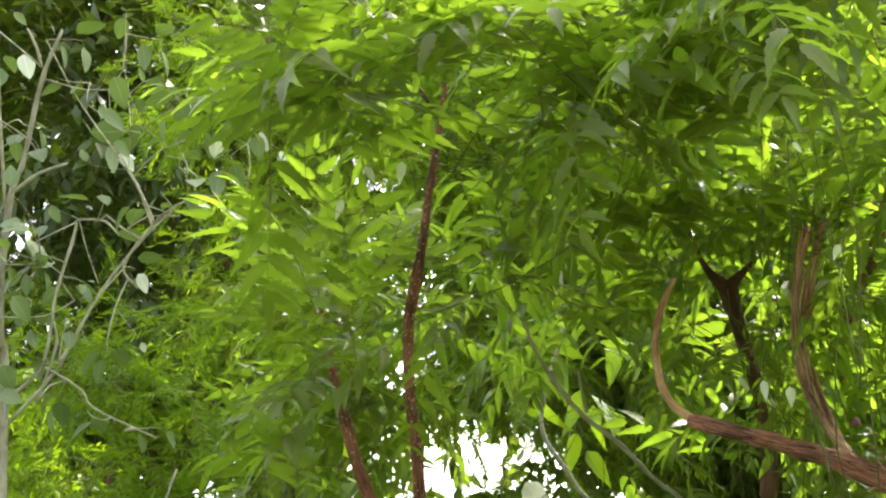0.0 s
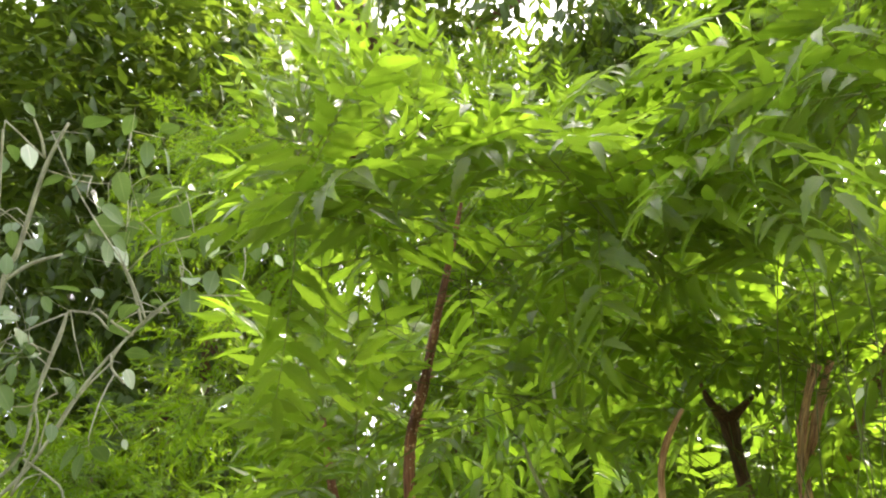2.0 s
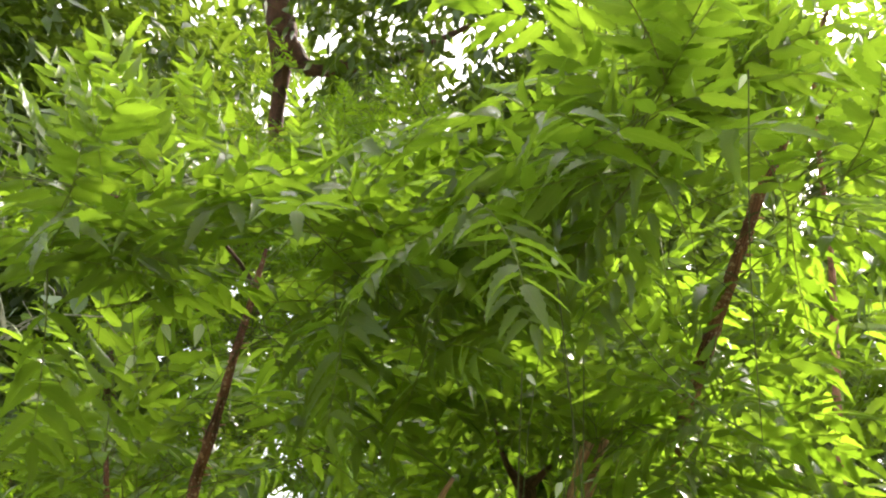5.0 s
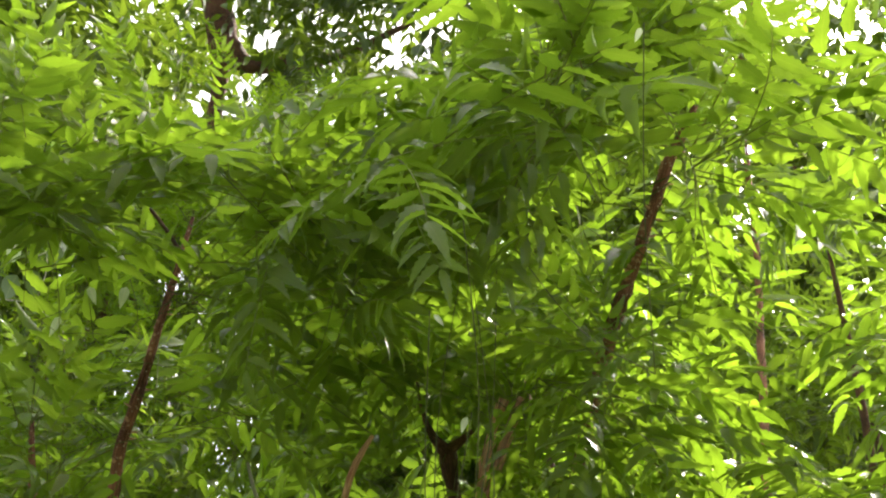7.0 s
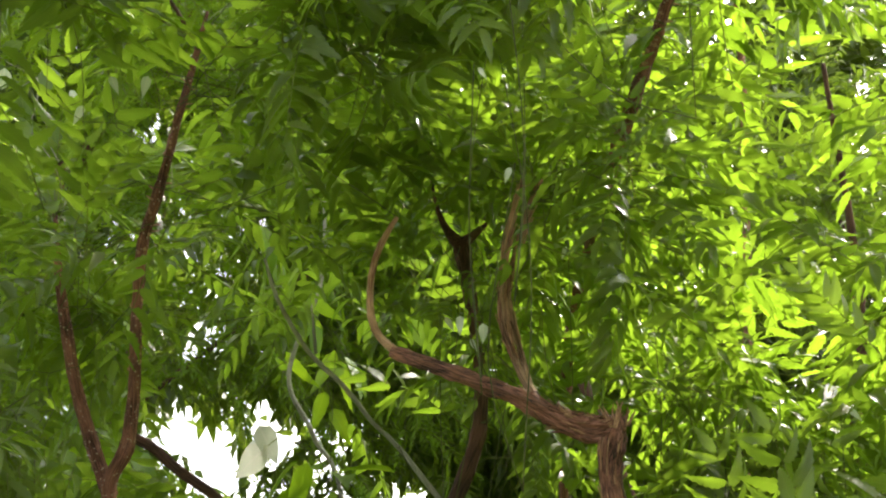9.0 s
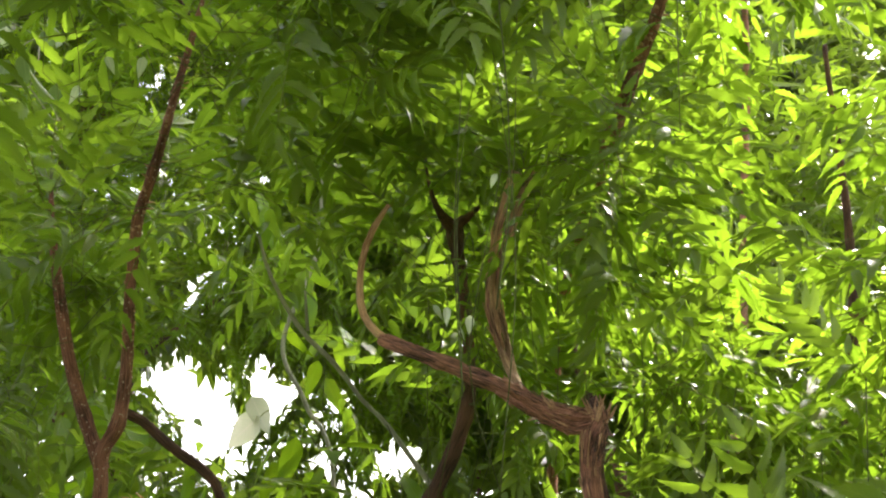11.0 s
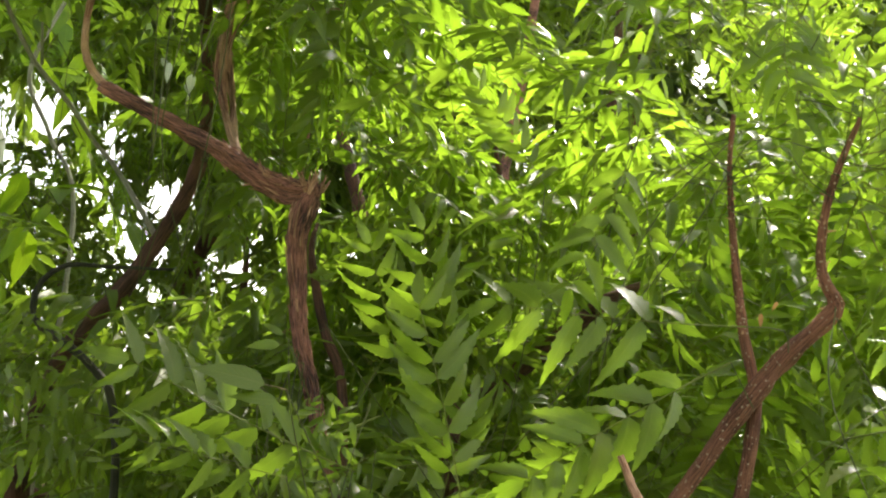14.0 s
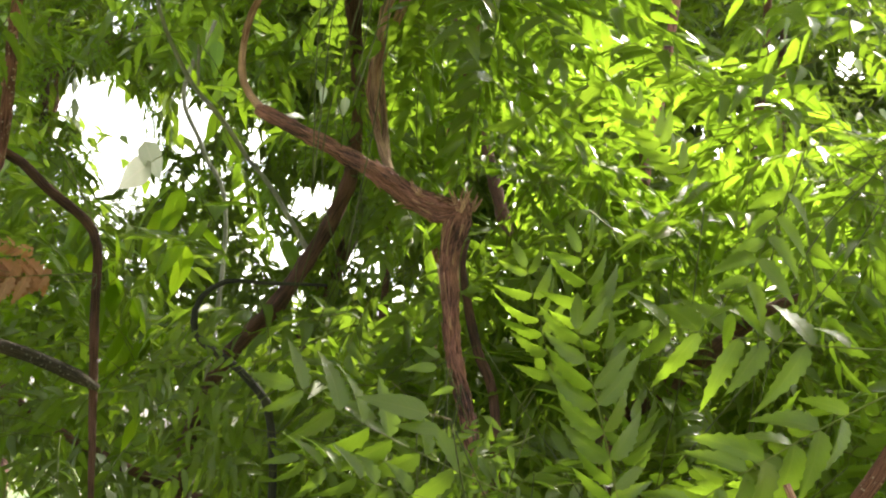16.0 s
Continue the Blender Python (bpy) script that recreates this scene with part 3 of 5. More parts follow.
old.limb("limb", [(0.76, 1.74, 1.30, 0.011), (0.765, 1.80, 1.63, 0.0088), (0.728, 1.801, 1.734, 0.0085), (0.704, 1.796, 1.813, 0.0075), (0.691, 1.79, 1.87, 0.005), (0.70, 1.80, 1.91, 0.003)], 9, 0.14, 0.3, BARK_DARK, bare=False, label="thin dark shoot beside the trunk")
old.limb("limb", [(0.78, 1.78, 0.60, 0.02), (0.85, 2.5, 1.2, 0.016), (0.84, 2.75, 1.9, 0.013), (0.80, 2.45, 2.32, 0.012), (0.735, 1.86, 2.41, 0.0119), (0.726, 1.633, 2.462, 0.0127), (0.742, 1.603, 2.507, 0.0108), (0.776, 1.529, 2.611, 0.0094), (0.794, 1.485, 2.666, 0.009), (0.808, 1.462, 2.691, 0.0074), (0.827, 1.427, 2.73, 0.0045)], 12, 0.24, 0.7, BARK_RED, bare=False, label="slim upright branch with leaf scars", step=0.012)
keep_bare([(0.735, 1.61, 2.49, 0.0127), (0.776, 1.529, 2.611, 0.0109), (0.808, 1.462, 2.691, 0.0081)])

back = Tree("neem_tree", (0.25, 3.3, -0.02), "leaning dark-barked neem tree with a forked top", BARK_DARK, NEAR_LEAVES, [LEAF, STALK], group="neem trees")
back.limb("trunk", [(0.25, 3.3, -0.05, 0.0500), (0.27, 3.2, 0.9, 0.0360), (0.29, 2.85, 1.45, 0.0260), (0.33, 2.42, 1.67, 0.0159), (0.38, 2.20, 1.755, 0.0148), (0.43, 2.18, 1.82, 0.0158), (0.505, 2.165, 1.96, 0.0151), (0.54, 2.14, 2.07, 0.0131), (0.539, 2.113, 2.2, 0.0112), (0.517, 2.074, 2.321, 0.0128), (0.503, 2.048, 2.40, 0.0155)], 14, 0.30, 0.7, bare=False)
keep_bare([(0.40, 2.19, 1.78, 0.021), (0.505, 2.165, 1.96, 0.0209), (0.54, 2.14, 2.07, 0.0181)])
keep_bare([(0.522, 2.085, 2.30, 0.014), (0.517, 2.074, 2.321, 0.0149), (0.503, 2.048, 2.40, 0.018)])
back.limb("limb", [(0.503, 2.048, 2.385, 0.0145), (0.480, 2.045, 2.412, 0.0085), (0.462, 2.035, 2.445, 0.0045), (0.448, 2.02, 2.50, 0.003), (0.442, 2.0, 2.56, 0.002)], 9, 0.14, 0.2, bare=False)
back.limb("limb", [(0.503, 2.046, 2.385, 0.0145), (0.528, 2.04, 2.405, 0.0085), (0.552, 2.03, 2.425, 0.004)], 9, 0.14, 0.2, bare=False)
back.limb("limb", [(0.30, 2.95, 0.95, 0.010), (0.42, 2.5, 1.15, 0.008), (0.45, 2.15, 1.40, 0.0075), (0.43, 2.075, 1.60, 0.0075), (0.391, 2.062, 1.661, 0.0072), (0.348, 2.062, 1.696, 0.0075), (0.297, 2.061, 1.726, 0.007), (0.28, 2.058, 1.758, 0.0065), (0.288, 2.052, 1.802, 0.0055), (0.328, 2.047, 1.834, 0.0045), (0.386, 2.044, 1.837, 0.0035), (0.503, 2.032, 1.843, 0.0028)], 8, 0.14, 0.2, BARK_GREEN, label="dark hooked side shoot")
back.limb("limb", [(0.48, 2.18, 1.92, 0.006), (0.40, 2.24, 2.05, 0.005), (0.352, 2.248, 2.101, 0.0045), (0.299, 2.233, 2.164, 0.005), (0.225, 2.22, 2.235, 0.0047), (0.165, 2.19, 2.33, 0.004), (0.14, 2.165, 2.40, 0.003)], 7, 0.12, 0.2, BARK_GREY, label="pale thin twig")
back.limb("limb", [(0.241, 2.211, 2.225, 0.0033), (0.236, 2.20, 2.27, 0.003), (0.233, 2.191, 2.30, 0.002)], 6, 0.1, 0.1, BARK_GREY)

right = Tree("neem_tree", (1.0, 1.56, -0.02), "red-brown forked neem tree with long pinnate leaves", BARK_RED, NEAR_LEAVES, [LEAF, STALK], group="neem trees")
right.limb("trunk", [(1.0, 1.56, -0.05, 0.04), (1.03, 1.53, 0.8, 0.026), (1.10, 1.49, 1.3, 0.0148), (1.152, 1.461, 1.469, 0.0127), (1.211, 1.429, 1.58, 0.0127), (1.254, 1.399, 1.658, 0.0141), (1.295, 1.367, 1.723, 0.0135), (1.333, 1.336, 1.772, 0.013), (1.343, 1.326, 1.796, 0.0113), (1.323, 1.33, 1.836, 0.0075), (1.316, 1.321, 1.896, 0.0069), (1.32, 1.298, 1.97, 0.0055), (1.34, 1.27, 2.05, 0.0033)], 12, 0.22, 0.5, step=0.012)
right.limb("limb", [(1.09, 1.50, 1.24, 0.013), (1.20, 1.45, 1.38, 0.0118), (1.249, 1.43, 1.473, 0.011), (1.273, 1.418, 1.623, 0.0101), (1.269, 1.412, 1.68, 0.0084), (1.251, 1.414, 1.754, 0.0076), (1.23, 1.407, 1.86, 0.0059), (1.207, 1.389, 1.982, 0.0042), (1.20, 1.37, 2.06, 0.003)], 9, 0.14, 0.4)
right.limb("limb", [(1.06, 1.51, 1.10, 0.007), (0.99, 1.30, 1.30, 0.006), (0.95, 1.12, 1.47, 0.0058), (0.933, 1.124, 1.528, 0.0052), (0.92, 1.13, 1.562, 0.0039)], 8, 0.12, 0.2, BARK_TAN, label="pale cut stub")
right.nodes = [p for p in right.nodes if p[0] > 1.0 or p[1] > 1.32]
right.limb("limb", [(1.02, 1.545, 0.9, 0.02), (1.0, 1.9, 1.45, 0.017), (1.042, 2.045, 1.632, 0.016), (1.08, 2.03, 1.665, 0.016), (1.166, 1.993, 1.742, 0.0171), (1.23, 1.958, 1.807, 0.0165), (1.284, 1.926, 1.861, 0.0128), (1.36, 1.89, 1.90, 0.0064)], 9, 0.14, 0.3, BARK_DARK, bare=False, label="dark slanting branch")

keep_bare([(-0.155, 1.74, 2.50, 0.022), (-0.14, 1.70, 2.43, 0.028)])
keep_bare([(0.14, 2.59, 2.17, 0.05), (0.09, 2.61, 2.12, 0.04)])
keep_bare([(1.08, 2.03, 1.665, 0.016), (1.166, 1.993, 1.742, 0.0171), (1.27, 1.93, 1.85, 0.0128)])
bare = np.array(BARE)
# leaves of the near trees
slim.edged = old.edged = back.edged = True
slim.limb("limb", [(0.015, 1.86, 2.67, 0.004), (-0.03, 1.68, 2.655, 0.0034), (-0.10, 1.50, 2.60, 0.003), (-0.20, 1.44, 2.59, 0.0026)], 8, 0.14, 0.3, BARK_DARK, bare=False)
slim.rosette((0.03, 1.82, 2.71), 72, 1.1)
slim.rosette((-0.22, 1.43, 2.60), 64, 0.95, high=85)
slim.rosette((0.16, 1.50, 2.64), 36, 0.9, high=82)
slim.rosette((-0.225, 1.98, 2.41), 30, 1.1)
slim.rosette((-0.06, 1.52, 2.63), 34, 0.95, high=85)
slim.crown((-0.14, 1.88, 2.34), (0.30, 0.25, 0.22), 20, 0.1, 0.1, droop=0.4, free=0.03)
slim.crown((-0.18, 1.96, 2.12), (0.26, 0.10, 0.16), 28, 0.0, 0.0, length=0.14, droop=0.6, free=0.03, scale=0.85)
slim.crown((-0.18, 2.1, 1.80), (0.26, 0.22, 0.25), 4, 0.0, 0.2, droop=0.8, free=0.03)
old.rosette((0.815, 1.44, 2.74), 72, 1.0, low=-12, lean=(-0.4, -0.15))
old.rosette((0.56, 1.30, 2.70), 56, 1.0, low=-30, lean=(-0.15, 0))
old.rosette((0.56, 1.675, 2.35), 52, 0.95, low=-30)
old.rosette((0.30, 1.60, 2.56), 46, 1.0, low=-8)
old.crown((0.42, 1.62, 2.50), (0.32, 0.26, 0.20), 14, 0.2, 0.1, (-0.2, -0.3, 0.0), droop=0.3, free=0.03)
back.rosette((0.442, 2.0, 2.56), 26, 1.0, low=-8)
back.rosette((0.552, 2.03, 2.44), 16, 0.9)
back.crown((0.40, 2.25, 2.42), (0.34, 0.18, 0.25), 20, 0.1, 0.1, droop=0.8, free=0.03)
old.crown((0.50, 1.95, 2.18), (0.08, 0.04, 0.13), 14, 0.1, 0.0, droop=0.8, free=0.0, scale=0.7, length=0.10)
back.crown((0.40, 2.35, 1.60), (0.50, 0.2, 0.16), 10, 0.1, 0.1, droop=0.6, free=0.03)
old.crown((0.77, 1.90, 1.98), (0.16, 0.07, 0.15), 22, -0.3, 0.0, length=0.12, droop=0.6, free=0.1, scale=0.75)
right.crown((1.18, 1.88, 1.80), (0.26, 0.06, 0.08), 9, -0.4, 0.0, length=0.15, droop=0.6, free=0.1, scale=0.8)
right.crown((1.85, 1.80, 2.02), (0.28, 0.20, 0.10), 10, 0.1, 0.1, droop=0.4, free=0.1)
right.crown((1.42, 1.55, 2.18), (0.22, 0.18, 0.10), 11, 0.2, 0.1, length=0.2, droop=0.35, free=0.03)
right.rosette((1.34, 1.27, 2.06), 30, 0.95, low=-30)
right.rosette((1.20, 1.37, 2.07), 16, 0.8, low=-10)
right.crown((1.32, 1.42, 2.12), (0.16, 0.12, 0.10), 4, 0.3, 0.1, droop=0.8, free=0.03)
right.crown((1.0, 1.95, 1.68), (0.32, 0.2, 0.14), 12, 0.0, 0.1, droop=0.8, free=0.02)
right.crown((1.15, 1.65, 1.42), (0.45, 0.30, 0.12), 18, 0.4, 0.1, droop=0.4, free=0.02)
right.crown((0.32, 1.88, 1.55), (0.30, 0.09, 0.12), 16, 0.2, 0.0, droop=0.5, free=0.0)
right.crown((0.62, 1.45, 1.38), (0.40, 0.20, 0.09), 16, 0.6, 0.1, droop=0.4, free=0.02)
# Bough added above the view to keep the sun off the near crowns
old.limb("limb", [(0.80, 1.8, 0.6, 0.03), (1.2, 3.6, 1.1, 0.028), (1.9, 4.3, 2.4, 0.024), (1.95, 3.9, 3.8, 0.014), (1.75, 3.2, 4.45, 0.009), (1.9, 2.5, 4.6, 0.005)], 10, bare=False, label="high leafy bough added overhead for shade")
old.edged = False
# Each clump blocks the sun for one group of leaves below
for spot in ((1.86, 2.5, 4.6), (1.70, 3.36, 4.6), (1.36, 3.32, 4.6), (1.45, 3.75, 4.6), (1.1, 2.85, 4.6)):
    old.crown(spot, (0.17, 0.17, 0.1), (7 if spot[0] < 1.2 else 11 if spot[0] == 1.7 else 18), 0.1, 0.0, length=0.12, droop=0.6, free=1.0, scale=1.0)

HERO_LEAVES = [compound_leaf(900 + k, 6 + k % 2, 0.30, 0.078, 15, 0.13, 0.05, 0.34, 0.75, True) for k in range(5)]
HERO_MESHES = {}


def single_leaf(tree, base, tip, variant=0, mats=None, name="leaf", label="", face=(0.2, -0.05, 1.58), lift=0.5, shape=None, span=0.30):
    """One long leaf from base to tip, its face turned towards the open side."""
    a, b = np.array(base), np.array(tip)
    m = frame_of(b - a, (np.array(face) - a) / np.linalg.norm(np.array(face) - a) + (0, 0, lift))
    sc = np.linalg.norm(b - a) / span
    mm = Matrix(m.tolist()).to_4x4()
    mm.translation = Vector((a - tree.base).tolist())
    mm = mm @ Matrix.Diagonal((sc, sc, sc, 1))
    mats = mats or tree.mats
    if shape:
        v, t, i, bl = shape
        part(name, mesh_from(name, v, t, mats, i, bl), tree.ob, label, m=mm)
    else:
        key, pile = (variant, mats[0].name), HERO_LEAVES[variant]
        if key not in HERO_MESHES:
            first, meshes = 0, []
            for v, t, i, bl in zip(pile.v, pile.t, pile.i, pile.b):
                meshes.append(mesh_from("leaflet", v, t - first, mats, i, bl))
                first += len(v)
            HERO_MESHES[key] = meshes
        rachis = part(name, HERO_MESHES[key][0], tree.ob, label, m=mm)
        for me_ in HERO_MESHES[key][1:]:
            part("leaflet", me_, rachis)
    nodes = np.array(tree.nodes)
    near = nodes[int(np.linalg.norm(nodes[:, :3] - a, axis=1).argmin())]
    foot = near[:3]
    if np.linalg.norm(foot - a) > 0.35:
        foot = a + (0.02, 0.16, -0.34)
        tree.twig(near[:3], foot, min(0.0011, near[3]), 0.0009)
    tree.twig(foot, a, min(0.0009, near[3]), 0.0008)


single_leaf(right, (1.084, 1.142, 1.722), (0.81, 1.269, 1.714), 0)
single_leaf(right, (1.062, 1.138, 1.678), (0.814, 1.174, 1.542), 1, lift=0.2)
single_leaf(right, (0.639, 1.216, 1.526), (0.381, 1.212, 1.612), 2, lift=0.2)
single_leaf(right, (0.561, 1.189, 1.515), (0.395, 1.162, 1.540), 3, lift=0.3)
single_leaf(right, (0.929, 1.126, 1.936), (0.868, 1.152, 1.742), 4, lift=0.3)
single_leaf(right, (1.171, 0.784, 1.725), (1.040, 0.81, 1.660), 0)
single_leaf(right, (1.18, 0.786, 1.666), (1.061, 0.791, 1.60), 3)
single_leaf(right, (0.756, 1.175, 1.488), (0.703, 1.179, 1.72), 1)
single_leaf(right, (0.735, 1.337, 1.625), (0.647, 1.291, 1.789), 2)
single_leaf(right, (0.792, 1.315, 1.636), (0.708, 1.267, 1.812), 4)
single_leaf(right, (0.859, 1.237, 1.88), (0.77, 1.234, 2.0), 1)
single_leaf(right, (1.245, 1.28, 1.478), (1.391, 1.192, 1.646), 2)
single_leaf(right, (0.731, 1.201, 1.449), (0.75, 1.193, 1.62), 3)
# upright young leaves at the sunlit top, every other one edge-on to the sun so that its gloss shows
for k, (a_, b_) in enumerate((
        ((-0.093, 1.323, 2.553), (-0.12, 1.191, 2.692)),
        ((-0.161, 1.283, 2.516), (-0.171, 1.176, 2.629)),
        ((-0.021, 1.346, 2.571), (-0.039, 1.242, 2.679)),
        ((0.054, 1.388, 2.592), (0.052, 1.299, 2.686)),
        ((0.107, 1.364, 2.597), (0.117, 1.277, 2.687)),
        ((-0.196, 1.26, 2.5), (-0.22, 1.17, 2.584)),
        ((-0.241, 1.237, 2.475), (-0.27, 1.167, 2.53)),
        ((-0.119, 1.241, 2.483), (-0.13, 1.148, 2.579)),
        ((-0.05, 1.267, 2.502), (-0.06, 1.172, 2.601)),
        ((0.018, 1.336, 2.557), (0.009, 1.253, 2.641)),
        ((0.165, 1.389, 2.597), (0.162, 1.328, 2.652)),
        ((-0.227, 1.3, 2.499), (-0.249, 1.217, 2.576)))):
    single_leaf(slim, a_, b_, lift=0.0 if k % 2 else 0.5, face=tuple(np.array(a_) + (1.54, -1.28, 0.1)) if k % 2 else (0.2, -0.05, 1.58), shape=NEAR_LEAVES[k], span=0.32)
for k, (a_, b_) in enumerate((((0.60, 1.33, 2.61), (0.40, 1.33, 2.42)), ((0.58, 1.32, 2.63), (0.36, 1.30, 2.48)), ((0.62, 1.34, 2.59), (0.47, 1.34, 2.38)), ((0.57, 1.31, 2.65), (0.33, 1.31, 2.57)))):
    single_leaf(old, a_, b_, lift=0.9, shape=NEAR_LEAVES[k + 8])

for k, (a_, b_) in enumerate((((0.715, 1.549, 2.334), (0.552, 1.514, 2.393)), ((0.716, 1.564, 2.35), (0.649, 1.469, 2.476)), ((0.699, 1.548, 2.297), (0.616, 1.484, 2.38)), ((0.728, 1.55, 2.372), (0.758, 1.555, 2.24)), ((0.729, 1.565, 2.388), (0.632, 1.586, 2.302)), ((0.71, 1.606, 2.313), (0.725, 1.513, 2.4)))):
    single_leaf(old, a_, b_, lift=0.5, shape=NEAR_LEAVES[k + 3], span=0.32)


def tuft(tree, top, count, length=0.10, drop=0.10, seed=3):
    """Leafless stalks round the end of a shoot, where old leaves have dropped their blades."""
    g = np.random.default_rng(seed)
    for k in range(count):
        a, h = k * 2.4, g.uniform(-drop, 0.01)
        d = np.array((math.cos(a), math.sin(a), g.uniform(-0.1, 0.7)))
        b = np.asarray(top) + (0, 0, h)
        tree.twig(b, b + d / np.linalg.norm(d) * length * g.uniform(0.6, 1.2), 0.0010, 0.0006, 0.004)


tuft(old, (0.56, 1.675, 2.33), 18, 0.08, 0.05, 4)
tuft(old, (0.805, 1.46, 2.70), 16, 0.09, 0.10, 5)
tuft(old, (0.77, 1.54, 2.60), 6, 0.09, 0.10, 6)
tuft(slim, (0.02, 1.85, 2.70), 14, 0.08, 0.16, 7)
tuft(right, (1.203, 1.38, 2.02), 18, 0.10, 0.10, 8)
tuft(right, (1.325, 1.29, 1.99), 12, 0.10, 0.06, 9)

# shredded bark on the arm and the stump
def strips(axis, count, out, lift, length, seed):
    """Flat fibres of bark lying along a limb, their ends standing off."""
    g, pile = np.random.default_rng(seed), Pile()
    q = smooth_path(axis, 0.004)
    for k in range(count):
        n = int(g.integers(len(q) - 2))
        e = min(len(q) - 1, n + max(2, int(length * g.uniform(0.5, 1.4) / 0.004)))
        if g.random() < 0.3:
            n, e = e, n
        way = q[e, :3] - q[n, :3]
        way /= np.linalg.norm(way) + 1e-9
        o = np.cross(way, g.normal(0, 1, 3))
        o /= np.linalg.norm(o)
        a, m, b = q[n], q[(n + e) // 2], q[e]
        w = g.uniform(0.0009, 0.0022)
        pts = [(*(a[:3] + o * a[3] * out * 0.96), w), (*(m[:3] + o * m[3] * out * 1.04), w), (*(b[:3] + o * (b[3] * out + g.uniform(0, lift))), w * 0.4)]
        pile.add(tube(pts, 5, 0.012, 0.3, 0, k))
    return pile


def bark_piece(pile, tree, bark, label):
    v, t, i, b = pile.piece()
    part("shredded_bark", mesh_from("shredded_bark", v - tree.base, t, [bark], i, b), tree.ob, label, "stuff")


TRUNK_TOP = [(0.727, 1.71, 1.513, 0.0105), (0.70, 1.715, 1.62, 0.0108), (0.671, 1.713, 1.713, 0.0113), (0.657, 1.706, 1.797, 0.0115), (0.648, 1.694, 1.87, 0.0145), (0.655, 1.684, 1.915, 0.0185)]
ARM_END = [(0.660, 1.684, 1.934, 0.017), (0.632, 1.694, 1.932, 0.0190), (0.60, 1.699, 1.942, 0.0168), (0.57, 1.701, 1.957, 0.0148), (0.515, 1.705, 1.987, 0.0128)]
bark_piece(strips(TRUNK_TOP, 110, 1.0, 0.004, 0.06, 21), old, BARK, "long dark fibres of bark")
bark_piece(strips(TRUNK_TOP[2:], 22, 1.04, 0.006, 0.05, 22), old, BARK_TAN, "paler long fibres of bark")
bark_piece(strips(ARM_END, 90, 1.0, 0.008, 0.03, 23), old, BARK, "shaggy fibres of bark")
bark_piece(strips(ARM_END[:4], 46, 1.03, 0.011, 0.022, 24), old, BARK_TAN, "frayed strips of peeling bark")
TWINS = [[(0.528, 1.735, 2.05, 0.006), (0.511, 1.735, 2.122, 0.005), (0.514, 1.715, 2.203, 0.005), (0.527, 1.69, 2.274, 0.005), (0.548, 1.668, 2.328, 0.004)],
         [(0.538, 1.75, 2.081, 0.0054), (0.523, 1.745, 2.159, 0.0047), (0.541, 1.725, 2.236, 0.0051), (0.558, 1.70, 2.295, 0.0051), (0.575, 1.68, 2.339, 0.0037)]]
for k, way in enumerate(TWINS):
    bark_piece(strips(way, 34, 1.05, 0.007, 0.05, 31 + k), old, BARK_TAN, "pale frayed strips of bark")
    bark_piece(strips(way, 26, 1.0, 0.004, 0.06, 41 + k), old, BARK, "dark fibres of bark")


def scars(axis, count, seed):
    """Knobbly leaf scars and short broken stalks standing off a shoot."""
    g, pile = np.random.default_rng(seed), Pile()
    q = smooth_path(axis, 0.004)
    for k in range(count):
        n = int((k + g.uniform(0.1, 0.9)) / count * (len(q) - 3))
        way = q[n + 2, :3] - q[n, :3]
        way /= np.linalg.norm(way)
        o = np.cross(way, g.normal(0, 1, 3))
        o /= np.linalg.norm(o)
        c, r = q[n, :3], q[n, 3]
        tip = c + o * (r + g.choice((0.001, 0.0015, 0.012))) + way * 0.003
        pile.add(tube([(*(c + o * r * 0.7), r * 0.42), (*(c + o * (r + 0.0004)), r * 0.30), (*tip, r * 0.10)], 6, 0.003, 0.3, 0, k))
    return pile


def scar_piece(axis, count, seed, tree):
    v, t, i, b = scars(axis, count, seed).piece()
    part("scarred_bark", mesh_from("scarred_bark", v - tree.base, t, [BARK_TAN], i, b), tree.ob, "pale knobbly leaf scars", "stuff")


scar_piece([(0.742, 1.603, 2.507, 0.0108), (0.776, 1.529, 2.611, 0.0094), (0.794, 1.485, 2.666, 0.009), (0.808, 1.462, 2.691, 0.0074)], 30, 51, old)
scar_piece([(-0.075, 2.06, 2.10, 0.0108), (-0.078, 2.03, 2.26, 0.0096), (-0.070, 1.995, 2.36, 0.0099), (-0.045, 1.955, 2.44, 0.0090), (-0.015, 1.905, 2.56, 0.0073), (0.01, 1.868, 2.655, 0.0060)], 46, 52, slim)
scar_piece([(1.251, 1.414, 1.754, 0.0076), (1.23, 1.407, 1.86, 0.0059), (1.207, 1.389, 1.982, 0.0042)], 22, 53, right)
scar_piece([(1.343, 1.326, 1.796, 0.0113), (1.323, 1.33, 1.836, 0.0075), (1.316, 1.321, 1.896, 0.0069), (1.32, 1.298, 1.97, 0.0055)], 22, 54, right)
fray = Pile()
for k in range(34):
    p_ = np.array((0.662, 1.678, 1.938)) + rng.normal(0, 1, 3) * (0.008, 0.008, 0.004)
    w_ = np.array((rng.uniform(-0.5, 0.9), rng.uniform(-0.4, 0.4), 1.0))
    l_ = rng.uniform(0.010, 0.028)
    fray.add(tube([(*(p_ - w_ * 0.01), 0.0026), (*(p_ + w_ * l_ * 0.5), 0.0018), (*(p_ + w_ * l_), 0.0006)], 5, 0.008, 0.3, 0, k))
bark_piece(fray, old, BARK_TAN, "splintered top of the stump")
